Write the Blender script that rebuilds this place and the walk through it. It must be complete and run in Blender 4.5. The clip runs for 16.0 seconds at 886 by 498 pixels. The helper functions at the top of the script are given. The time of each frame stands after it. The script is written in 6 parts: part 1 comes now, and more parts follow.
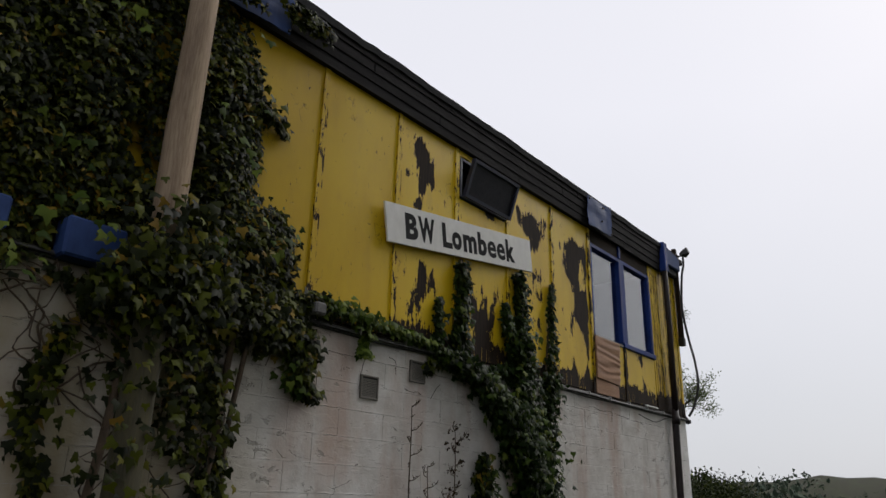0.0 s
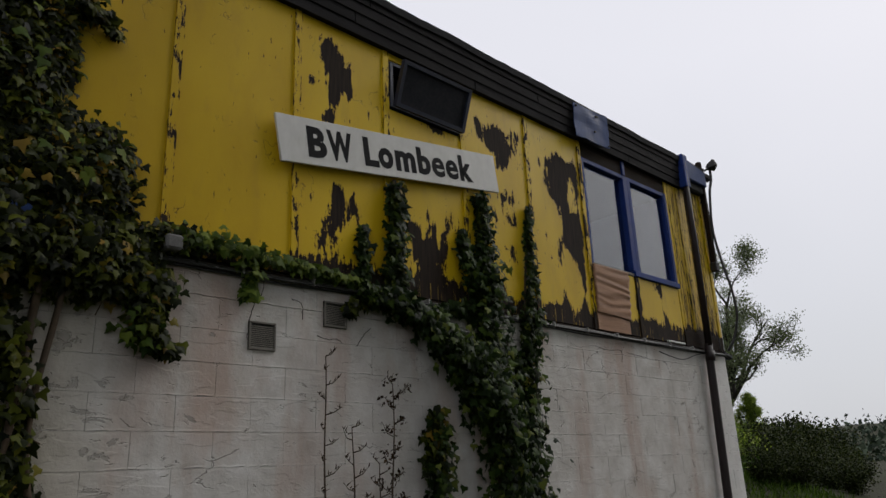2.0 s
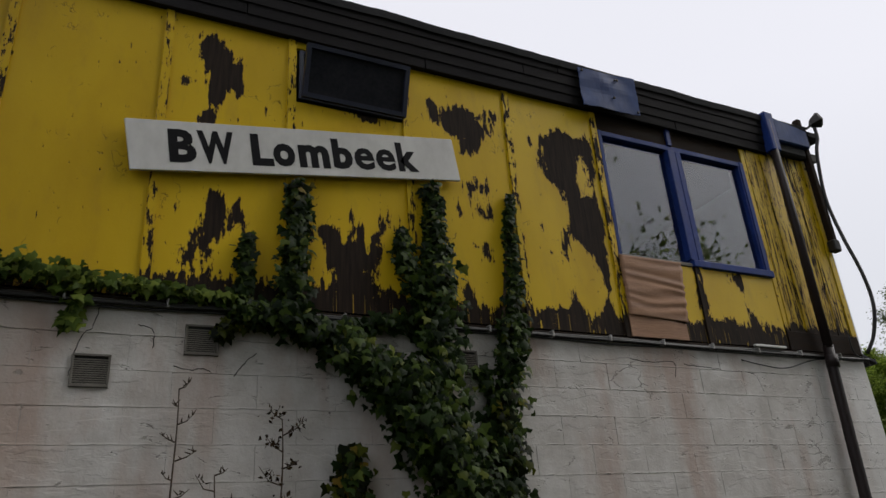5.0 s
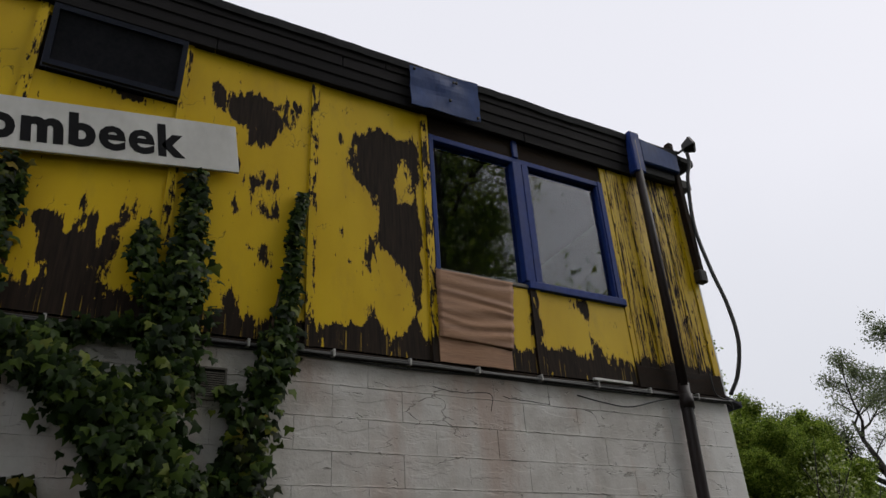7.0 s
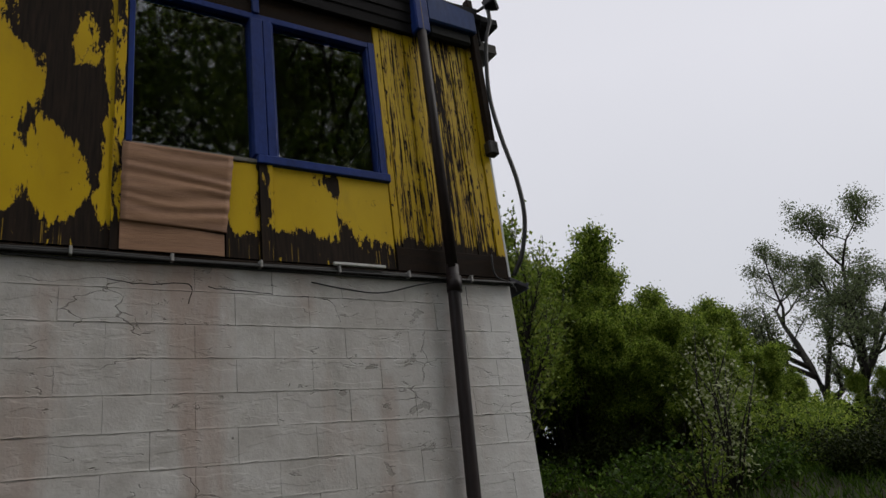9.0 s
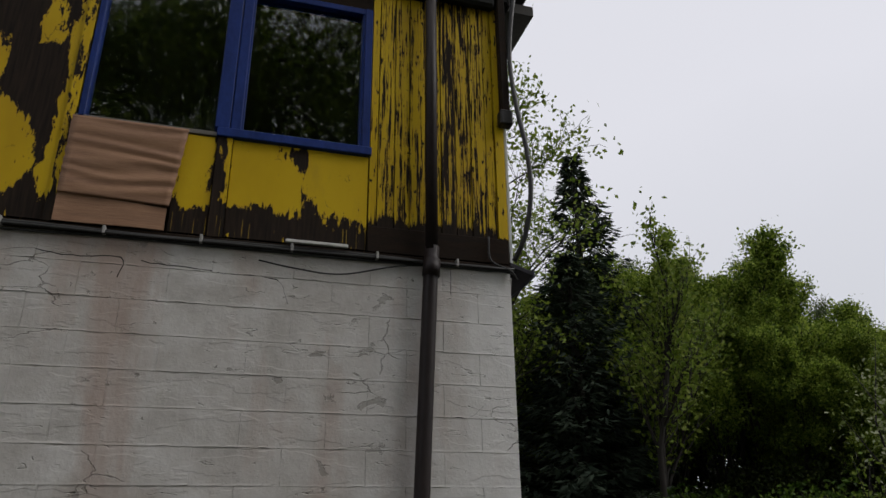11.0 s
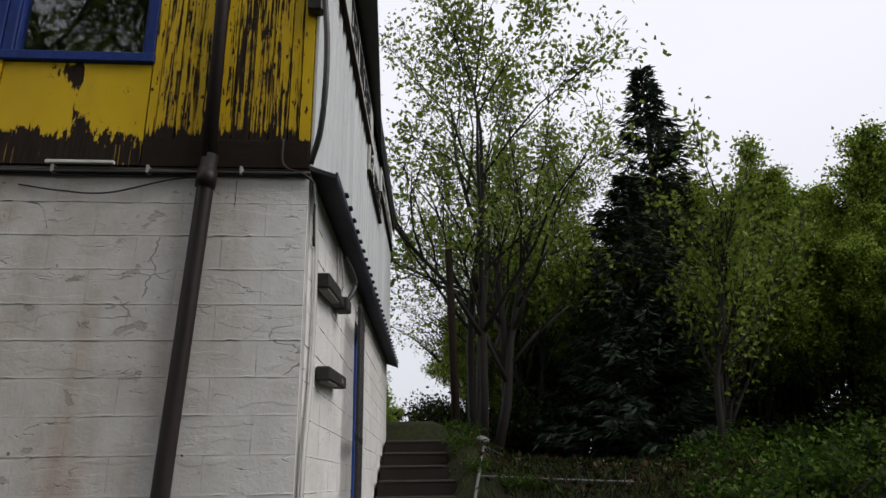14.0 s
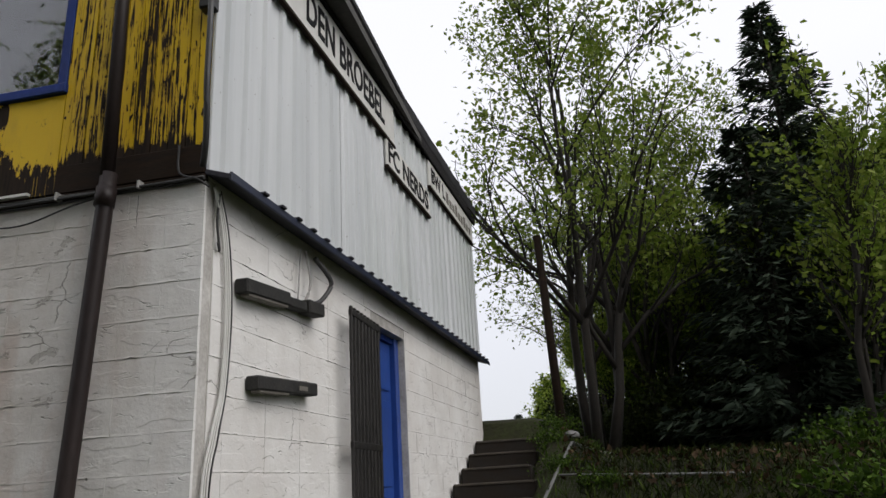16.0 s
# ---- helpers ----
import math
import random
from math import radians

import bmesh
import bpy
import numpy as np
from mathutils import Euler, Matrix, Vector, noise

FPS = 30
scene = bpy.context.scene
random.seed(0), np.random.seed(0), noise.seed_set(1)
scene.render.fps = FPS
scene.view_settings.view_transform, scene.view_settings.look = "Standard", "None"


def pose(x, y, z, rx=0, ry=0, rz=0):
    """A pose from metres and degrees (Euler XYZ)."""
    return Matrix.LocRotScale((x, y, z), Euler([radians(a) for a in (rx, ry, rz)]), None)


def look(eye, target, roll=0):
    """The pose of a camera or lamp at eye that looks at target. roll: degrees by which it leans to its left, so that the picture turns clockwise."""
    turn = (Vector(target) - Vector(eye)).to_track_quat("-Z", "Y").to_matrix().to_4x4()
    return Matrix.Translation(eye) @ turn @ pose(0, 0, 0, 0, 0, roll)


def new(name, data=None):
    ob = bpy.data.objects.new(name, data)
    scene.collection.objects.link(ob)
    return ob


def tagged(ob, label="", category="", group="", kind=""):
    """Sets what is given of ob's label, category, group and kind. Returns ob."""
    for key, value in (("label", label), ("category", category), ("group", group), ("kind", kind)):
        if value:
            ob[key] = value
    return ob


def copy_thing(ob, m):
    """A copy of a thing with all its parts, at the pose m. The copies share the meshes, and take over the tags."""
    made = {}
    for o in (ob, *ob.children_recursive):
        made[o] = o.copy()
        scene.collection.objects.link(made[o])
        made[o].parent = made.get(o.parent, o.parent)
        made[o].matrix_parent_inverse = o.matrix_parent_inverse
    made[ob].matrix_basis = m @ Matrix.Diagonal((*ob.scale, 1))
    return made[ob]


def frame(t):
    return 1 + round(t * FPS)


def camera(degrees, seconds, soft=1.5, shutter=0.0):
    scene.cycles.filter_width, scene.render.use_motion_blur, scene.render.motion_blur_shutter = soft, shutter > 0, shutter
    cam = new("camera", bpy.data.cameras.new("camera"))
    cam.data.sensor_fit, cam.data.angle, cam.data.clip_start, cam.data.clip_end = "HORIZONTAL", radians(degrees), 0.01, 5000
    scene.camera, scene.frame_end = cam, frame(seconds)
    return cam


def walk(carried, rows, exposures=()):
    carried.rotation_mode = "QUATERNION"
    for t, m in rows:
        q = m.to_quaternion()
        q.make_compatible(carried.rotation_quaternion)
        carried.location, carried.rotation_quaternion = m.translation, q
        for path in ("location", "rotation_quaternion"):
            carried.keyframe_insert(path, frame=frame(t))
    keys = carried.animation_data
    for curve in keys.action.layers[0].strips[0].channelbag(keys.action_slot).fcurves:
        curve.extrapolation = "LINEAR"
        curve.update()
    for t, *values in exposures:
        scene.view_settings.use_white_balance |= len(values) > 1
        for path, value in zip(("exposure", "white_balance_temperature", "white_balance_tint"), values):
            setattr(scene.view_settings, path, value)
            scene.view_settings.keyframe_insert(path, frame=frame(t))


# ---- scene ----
cam = camera(63.5, 16.0)
PATH = [
    (0, (-9.362, -3.517, 1.912), (-7.902, -2.325, 2.583), 1.3),
    (0.5, (-8.966, -3.51, 1.805), (-7.611, -2.246, 2.558), -2.9),
    (1, (-8.617, -3.61, 1.85), (-7.438, -2.173, 2.587), 0.1),
    (1.5, (-8.282, -3.6, 1.945), (-6.898, -2.28, 2.529), 1.1),
    (2, (-7.883, -3.558, 1.882), (-6.541, -2.2, 2.478), -2.5),
    (2.5, (-7.56, -3.771, 1.862), (-6.284, -2.358, 2.476), -1.1),
    (3, (-7.219, -3.581, 1.835), (-5.997, -2.167, 2.548), -3.8),
    (3.5, (-6.857, -3.636, 1.822), (-5.785, -2.115, 2.556), -4.2),
    (3.7, (-6.711, -3.783, 1.851), (-5.661, -2.232, 2.553), -2.6),
    (5.8, (-5.333, -3.597, 1.699), (-4.539, -1.978, 2.564), -6.5),
    (6, (-5.21, -3.552, 1.699), (-4.314, -1.992, 2.572), -8.4),
    (6.5, (-4.939, -3.521, 1.724), (-3.879, -2.039, 2.548), -2.1),
    (7, (-4.535, -3.569, 1.673), (-3.622, -2.046, 2.592), -3.8),
    (7.5, (-4.185, -3.606, 1.658), (-3.111, -2.134, 2.485), -5.5),
    (8, (-3.766, -3.602, 1.627), (-2.593, -2.181, 2.404), -9.9),
    (8.5, (-3.405, -3.701, 1.659), (-2.456, -2.125, 2.445), -6.5),
    (9, (-2.998, -3.668, 1.609), (-1.942, -2.113, 2.292), -7.6),
    (9.5, (-2.64, -3.641, 1.414), (-1.757, -2.059, 2.26), -8.9),
    (10, (-2.243, -3.752, 1.548), (-1.414, -2.1, 2.312), -11.1),
    (10.2, (-2.109, -3.729, 1.579), (-1.302, -2.063, 2.335), -6.6),
    (12.3, (-0.636, -3.701, 1.423), (-0.283, -1.879, 2.171), -1.9),
    (12.5, (-0.53, -3.62, 1.455), (-0.144, -1.808, 2.207), -2.4),
    (13, (-0.233, -3.426, 1.481), (0.139, -1.585, 2.169), 3.4),
    (13.5, (0.119, -3.517, 1.467), (0.101, -1.65, 2.184), 1.0),
    (14, (0.451, -3.485, 1.467), (0.585, -1.589, 2.087), -0.8),
    (14.5, (0.744, -3.274, 1.502), (0.949, -1.357, 2.033), -1.8),
    (15, (1.118, -3.292, 1.489), (0.984, -1.389, 2.089), -2.0),
    (15.5, (1.457, -3.139, 1.454), (1.269, -1.238, 2.044), -2.6),
    (16, (1.755, -2.999, 1.47), (1.402, -1.135, 2.102), -3.5),
]
walk(cam, [(t, look(eye, target, roll)) for t, eye, target, roll in PATH], exposures=[(0, -0.09), (0.6, -0.22), (1.2, -0.20), (2.4, -0.14), (3.5, -0.10), (6.5, -0.05), (8, -0.22), (10.2, -0.28), (12.5, -0.05), (14, 0.08), (16, 0.18)])

# ---- light: an overcast sky ----
world = bpy.data.worlds.new("overcast")
scene.world = world
world.use_nodes = True
wn = world.node_tree
wn.nodes.clear()
w_out = wn.nodes.new("ShaderNodeOutputWorld")
w_bg = wn.nodes.new("ShaderNodeBackground")
w_sky = wn.nodes.new("ShaderNodeTexSky")
w_sky.sky_type = "NISHITA"
w_sky.sun_disc = False
w_sky.sun_elevation, w_sky.sun_rotation = radians(43), radians(110)
w_sky.dust_density, w_sky.ozone_density = 4.0, 1.0
w_tc = wn.nodes.new("ShaderNodeTexCoord")
w_sep = wn.nodes.new("ShaderNodeSeparateXYZ")
w_ramp = wn.nodes.new("ShaderNodeValToRGB")
w_ramp.color_ramp.elements[0].position, w_ramp.color_ramp.elements[0].color = 0.0, (7.1, 7.3, 7.8, 1)
w_ramp.color_ramp.elements[1].position, w_ramp.color_ramp.elements[1].color = 0.5, (9.5, 9.5, 10.2, 1)
w_noise = wn.nodes.new("ShaderNodeTexNoise")
w_noise.inputs["Scale"].default_value = 2.2
w_noise.inputs["Detail"].default_value = 5
w_add = wn.nodes.new("ShaderNodeMath")
w_add.operation = "MULTIPLY_ADD"
w_add.inputs[1].default_value, w_add.inputs[2].default_value = 0.22, -0.11
w_sum = wn.nodes.new("ShaderNodeMath")
w_mix = wn.nodes.new("ShaderNodeMixRGB")
w_mix.inputs[0].default_value = 0.9
w_bg.inputs["Strength"].default_value = 0.1
wn.links.new(w_tc.outputs["Generated"], w_sep.inputs[0])
wn.links.new(w_tc.outputs["Generated"], w_noise.inputs["Vector"])
wn.links.new(w_noise.outputs["Fac"], w_add.inputs[0])
wn.links.new(w_sep.outputs["Z"], w_sum.inputs[0])
wn.links.new(w_add.outputs[0], w_sum.inputs[1])
wn.links.new(w_sum.outputs[0], w_ramp.inputs["Fac"])
wn.links.new(w_sky.outputs[0], w_mix.inputs[1])
wn.links.new(w_ramp.outputs[0], w_mix.inputs[2])
wn.links.new(w_mix.outputs[0], w_bg.inputs["Color"])
wn.links.new(w_bg.outputs[0], w_out.inputs["Surface"])

sun_data = bpy.data.lights.new("sun", "SUN")
sun_data.energy, sun_data.angle, sun_data.color = 1.3, radians(40), (1.0, 0.97, 0.93)
sun = new("sun", sun_data)
sun.matrix_basis = look((11, -4, 11), (0, 0, 0))


# ---- materials ----
class Nodes:
    """A node material with short ways to add noise, ramps and bumps."""

    def __init__(self, name):
        self.m = bpy.data.materials.new(name)
        self.m.use_nodes = True
        self.t = self.m.node_tree
        self.b = self.t.nodes["Principled BSDF"]
        self.coord = None

    def node(self, kind):
        return self.t.nodes.new(kind)

    def link(self, a, b):
        self.t.links.new(a, b)

    def place(self, scale=(1, 1, 1)):
        """World position, scaled."""
        g = self.node("ShaderNodeNewGeometry")
        m = self.node("ShaderNodeMapping")
        m.inputs["Scale"].default_value = scale
        self.link(g.outputs["Position"], m.inputs["Vector"])
        return m.outputs[0]

    def noise(self, scale, detail=5, stretch=(1, 1, 1), rough=0.55, warp=0.0):
        n = self.node("ShaderNodeTexNoise")
        n.inputs["Scale"].default_value = scale
        n.inputs["Detail"].default_value = detail
        n.inputs["Roughness"].default_value = rough
        n.inputs["Distortion"].default_value = warp
        self.link(self.place(stretch), n.inputs["Vector"])
        return n.outputs["Fac"]

    def ramp(self, fac, *stops):
        r = self.node("ShaderNodeValToRGB")
        e = r.color_ramp.elements
        while len(e) < len(stops):
            e.new(0.5)
        for slot, (pos, col) in zip(e, stops):
            slot.position = pos
            slot.color = (*col, 1) if not isinstance(col, (int, float)) else (col, col, col, 1)
        self.link(fac, r.inputs["Fac"])
        return r.outputs["Color"]

    def mix(self, fac, a, b, blend="MIX"):
        m = self.node("ShaderNodeMixRGB")
        m.blend_type = blend
        for socket, v in ((m.inputs[0], fac), (m.inputs[1], a), (m.inputs[2], b)):
            if isinstance(v, (int, float)):
                socket.default_value = v
            elif isinstance(v, tuple):
                socket.default_value = (*v, 1)
            else:
                self.link(v, socket)
        return m.outputs[0]

    def math(self, op, a, b=0.0, c=0.0):
        m = self.node("ShaderNodeMath")
        m.operation = op
        for socket, v in zip(m.inputs, (a, b, c)):
            if isinstance(v, (int, float)):
                socket.default_value = v
            else:
                self.link(v, socket)
        return m.outputs[0]

    def attr(self, name):
        a = self.node("ShaderNodeAttribute")
        a.attribute_name = name
        return a.outputs["Fac"]

    def random(self):
        return self.node("ShaderNodeObjectInfo").outputs["Random"]

    def island(self):
        return self.node("ShaderNodeNewGeometry").outputs["Random Per Island"]

    def done(self, color, rough=0.7, bump=None, strength=0.3, distance=0.01, metal=0.0, spec=0.5):
        for socket, v in ((self.b.inputs["Base Color"], color), (self.b.inputs["Roughness"], rough)):
            if isinstance(v, (int, float)):
                socket.default_value = v
            elif isinstance(v, tuple):
                socket.default_value = (*v, 1)
            else:
                self.link(v, socket)
        self.b.inputs["Metallic"].default_value = metal
        self.b.inputs["Specular IOR Level"].default_value = spec
        if bump is not None:
            n = self.node("ShaderNodeBump")
            n.inputs["Strength"].default_value = strength
            n.inputs["Distance"].default_value = distance
            self.link(bump, n.inputs["Height"])
            self.link(n.outputs[0], self.b.inputs["Normal"])
        return self.m


def simple(name, lo, hi, scale=8.0, rough=0.6, stretch=(1, 1, 1), bump=0.2, metal=0.0, vary=0.0, spec=0.5):
    """A worn surface between two colours, with grain at two scales."""
    n = Nodes(name)
    big, fine = n.noise(scale, 4, stretch), n.noise(scale * 9, 6, stretch)
    f = n.mix(0.4, big, fine)
    if vary:
        f = n.math("ADD", f, n.math("MULTIPLY_ADD", n.random(), vary, -vary / 2))
    col = n.ramp(f, (0.3, lo), (0.7, hi))
    return n.done(col, n.ramp(big, (0.3, max(rough - 0.12, 0.05)), (0.7, min(rough + 0.12, 1.0))), fine, bump, 0.004, metal, spec)


def white_paint():
    """Thick white masonry paint: stains, grime, thin cracks and flaked spots."""
    n = Nodes("white_masonry_paint")
    big = n.noise(0.9, 6, (1, 1, 1.5), 0.6)
    mid = n.noise(5.0, 6, (1, 1, 1), 0.6)
    fine = n.noise(60, 5)
    col = n.ramp(mid, (0.3, (0.44, 0.415, 0.38)), (0.48, (0.56, 0.535, 0.50)), (0.68, (0.66, 0.64, 0.61)))
    spot = n.node("ShaderNodeSeparateXYZ")
    n.link(n.place(), spot.inputs[0])
    old = n.ramp(n.math("MULTIPLY_ADD", spot.outputs["X"], -0.5, 0.1), (0.08, 0.12), (0.6, 1.0))
    col = n.mix(old, n.mix(0.72, col, (0.86, 0.855, 0.84)), col)
    # brownish run-off stains, long in z
    run = n.noise(2.6, 5, (1, 1, 0.22), 0.6)
    col = n.mix(n.math("MULTIPLY", old, n.ramp(run, (0.51, 0.0), (0.66, 0.65))), col, (0.40, 0.275, 0.215))
    rust = n.noise(1.4, 5, (1, 1, 0.55), 0.65)
    col = n.mix(n.math("MULTIPLY", old, n.ramp(rust, (0.52, 0.0), (0.68, 0.6))), col, (0.45, 0.31, 0.24))
    # olive algae towards the left end, its tone also carrying the ivy's shade
    where = n.node("ShaderNodeSeparateXYZ")
    n.link(n.place(), where.inputs[0])
    algae_and_shade = n.math("MULTIPLY", n.ramp(n.math("MULTIPLY_ADD", where.outputs["X"], -0.5, -3.15), (0.1, 0.0), (0.5, 1.0)), n.ramp(n.noise(2.4, 5, (1, 1, 0.4)), (0.34, 0.25), (0.6, 0.85)))
    col = n.mix(algae_and_shade, col, (0.27, 0.215, 0.10))
    moss = n.noise(2.1, 7, (1, 1, 0.7), 0.7, 0.4)
    col = n.mix(n.ramp(moss, (0.64, 0.0), (0.76, 0.45)), col, (0.24, 0.24, 0.11))
    flake = n.math("ADD", n.math("MULTIPLY", n.noise(5.5, 7, (1, 1, 1.6), 0.6, 0.5), 0.7), n.math("MULTIPLY", n.noise(0.8, 2), 0.3))
    chip = n.ramp(flake, (0.612, 0.0), (0.62, 1.0))
    col = n.mix(n.math("MULTIPLY", n.math("MULTIPLY", chip, old), 0.7), col, (0.27, 0.25, 0.22))
    # hairline cracks along the cell edges of a warped pattern, where the paint is old
    v = n.node("ShaderNodeTexVoronoi")
    v.feature = "DISTANCE_TO_EDGE"
    v.inputs["Scale"].default_value = 1.9
    warp = n.node("ShaderNodeTexNoise")
    warp.inputs["Scale"].default_value, warp.inputs["Detail"].default_value = 5.0, 6
    p = n.place((0.8, 1, 1.7))
    n.link(p, warp.inputs["Vector"])
    add = n.mix(0.22, p, warp.outputs["Color"], "ADD")
    n.link(add, v.inputs["Vector"])
    crack = n.ramp(v.outputs["Distance"], (0.0, 1.0), (0.007, 0.0))
    crack = n.math("MULTIPLY", crack, n.ramp(n.noise(1.7, 3), (0.57, 0.0), (0.61, 1.0)))
    col = n.mix(n.math("MULTIPLY", crack, 0.7), col, (0.16, 0.14, 0.12))
    # torn lips of the thick paint: short strokes that lie along the courses
    w = n.noise(2.2, 4, (0.9, 1, 3.4), 0.5)
    line = n.ramp(n.math("ABSOLUTE", n.math("SUBTRACT", w, 0.5)), (0.0, 1.0), (0.005, 0.0))
    line = n.math("MULTIPLY", line, n.ramp(n.noise(7.0, 3, (1, 1, 2.0)), (0.57, 0.0), (0.60, 1.0)))
    col = n.mix(n.math("MULTIPLY", line, 0.4), col, (0.15, 0.13, 0.11))
    dot = n.node("ShaderNodeTexVoronoi")
    dot.inputs["Scale"].default_value = 3.2
    n.link(n.place(), dot.inputs["Vector"])
    pit = n.math("MULTIPLY", n.ramp(dot.outputs["Distance"], (0.028, 1.0), (0.034, 0.0)), n.ramp(n.noise(2.2, 1), (0.48, 0.0), (0.5, 1.0)))
    col = n.mix(n.math("MULTIPLY", pit, 0.9), col, (0.05, 0.045, 0.04))
    crack = n.math("MAXIMUM", crack, n.math("MAXIMUM", line, pit))
    col = n.mix(n.ramp(big, (0.35, 0.35), (0.62, 0.0)), col, (0.47, 0.43, 0.39))
    lip = n.noise(2.4, 5, (0.8, 1, 2.4), 0.5)
    h = n.math("SUBTRACT", n.math("MULTIPLY_ADD", n.math("ADD", mid, n.math("MULTIPLY", n.ramp(lip, (0.49, 0.0), (0.51, 1.0)), 0.16)), 1.0, n.math("MULTIPLY", fine, 0.22)), n.math("ADD", n.math("MULTIPLY", crack, 0.9), n.math("MULTIPLY", chip, 0.6)))
    return n.done(col, 0.75, h, 0.7, 0.012, spec=0.25)


def peeling_yellow(name, fleck, streak=(40, 40, 7.0), rag=2.7):
    """Yellow paint that has peeled off dark brown timber board where 'peel' says so, in ragged vertical flakes."""
    n = Nodes(name)
    a = n.attr("peel")
    drip = n.noise(1.0, 5, streak, 0.6, 0.3)
    lump = n.noise(17, 6, (1, 1, 0.5), 0.7)
    f = n.math("ADD", a, n.math("ADD", n.math("MULTIPLY_ADD", drip, 2.2, -1.1), n.math("MULTIPLY_ADD", lump, rag, -0.5 * rag)))
    gone = n.ramp(f, (0.5, 0.0), (0.535, 1.0))
    near = n.ramp(f, (0.36, 0.0), (0.5, 1.0))
    speck = n.ramp(n.noise(1.0, 3, (46, 46, 13), 0.5), (0.70 - fleck, 0.0), (0.715 - fleck, 1.0))
    gone = n.math("MAXIMUM", gone, speck)
    # thin upright traces of paint left on the fluted foot of the boards
    spot = n.node("ShaderNodeSeparateXYZ")
    n.link(n.place(), spot.inputs[0])
    foot = n.math("LESS_THAN", spot.outputs["Z"], 3.165)
    trace = n.math("MULTIPLY", n.ramp(n.noise(1.0, 2, (110, 110, 1.2)), (0.63, 0.0), (0.66, 0.7)), n.ramp(n.noise(3.0, 3), (0.46, 0.0), (0.52, 1.0)))
    gone = n.math("MULTIPLY", gone, n.math("SUBTRACT", 1.0, n.math("MULTIPLY", trace, foot)))
    scratch = n.math("MULTIPLY", n.ramp(n.math("ABSOLUTE", n.math("SUBTRACT", n.noise(5.0, 4, (1, 1, 0.8)), 0.5)), (0.0, 1.0), (0.006, 0.0)), n.ramp(n.noise(3.5, 3), (0.58, 0.0), (0.61, 0.8)))
    gone = n.math("MAXIMUM", gone, scratch)
    tint = n.noise(1.6, 5, (1, 1, 0.5))
    col = n.ramp(tint, (0.28, (0.50, 0.315, 0.008)), (0.5, (0.63, 0.42, 0.010)), (0.75, (0.69, 0.48, 0.015)))
    dirt = n.noise(7, 7, (1, 1, 0.35), 0.65)
    col = n.mix(n.ramp(dirt, (0.54, 0.0), (0.78, 0.5)), col, (0.42, 0.27, 0.03))
    # grime towards the left, with the ivy overhang's shade put into the yellow
    grime_and_shade = n.math("MULTIPLY", n.ramp(n.math("MULTIPLY_ADD", spot.outputs["X"], -0.4, -2.1), (0.0, 0.0), (0.7, 0.75)), n.ramp(n.noise(1.3, 5, (1, 1, 0.5)), (0.3, 0.45), (0.65, 1.0)))
    col = n.mix(grime_and_shade, col, (0.36, 0.225, 0.012))
    col = n.mix(n.math("MULTIPLY", near, 0.45), col, (0.40, 0.22, 0.03))
    wood = n.ramp(n.noise(1.0, 6, (60, 60, 4)), (0.3, (0.009, 0.006, 0.004)), (0.7, (0.03, 0.018, 0.011)))
    col = n.mix(gone, col, wood)
    rough = n.mix(gone, (0.42, 0.42, 0.42), (0.85, 0.85, 0.85))
    h = n.math("SUBTRACT", n.math("MULTIPLY", n.noise(70, 4), 0.25), gone)
    return n.done(col, rough, h, 0.7, 0.003, spec=0.22)


def leaf_mat(name, stops, rough=0.45, glow=0.25):
    """Leaf green, different from leaf to leaf, a little light passing through."""
    n = Nodes(name)
    col = n.ramp(n.island(), *stops)
    col = n.mix(n.ramp(n.noise(0.9, 3), (0.3, 0.3), (0.7, 0.0)), col, tuple(0.45 * c for c in stops[0][1]))
    n.b.inputs["Subsurface Weight"].default_value = 0.0
    m = n.done(col, rough, spec=0.1)
    tr = n.node("ShaderNodeBsdfTranslucent")
    n.link(col, tr.inputs["Color"])
    mx = n.node("ShaderNodeMixShader")
    mx.inputs[0].default_value = glow
    out = n.t.nodes["Material Output"]
    n.link(n.b.outputs[0], mx.inputs[1])
    n.link(tr.outputs[0], mx.inputs[2])
    n.link(mx.outputs[0], out.inputs["Surface"])
    return m


def glass_mat():
    n = Nodes("window_glass")
    n.b.inputs["Transmission Weight"].default_value = 1.0
    n.b.inputs["IOR"].default_value = 1.7
    return n.done((0.75, 0.8, 0.82), 0.015, n.noise(2.5, 2), 0.05, 0.01)


def sheet_mat():
    """White coated steel sheet with rain streaks and a few rust spots."""
    n = Nodes("white_steel_sheet")
    run = n.noise(1.0, 5, (5, 5, 0.35), 0.6)
    col = n.ramp(run, (0.3, (0.50, 0.52, 0.53)), (0.7, (0.64, 0.655, 0.665)))
    green = n.noise(0.5, 4, (1, 1, 0.6))
    col = n.mix(n.ramp(green, (0.5, 0.0), (0.7, 0.5)), col, (0.42, 0.46, 0.42))
    spot = n.ramp(n.noise(38, 2, (1, 1, 0.8)), (0.74, 0.0), (0.76, 1.0))
    col = n.mix(spot, col, (0.13, 0.10, 0.08))
    return n.done(col, 0.5, n.noise(6, 3), 0.12, 0.01, spec=0.4)


def ground_mat():
    n = Nodes("earth_and_grass")
    big, fine = n.noise(0.5, 6), n.noise(14, 6)
    col = n.ramp(n.mix(0.5, big, fine), (0.35, (0.016, 0.012, 0.008)), (0.52, (0.022, 0.024, 0.008)), (0.68, (0.03, 0.045, 0.011)))
    return n.done(col, 0.95, fine, 0.6, 0.04, spec=0.2)


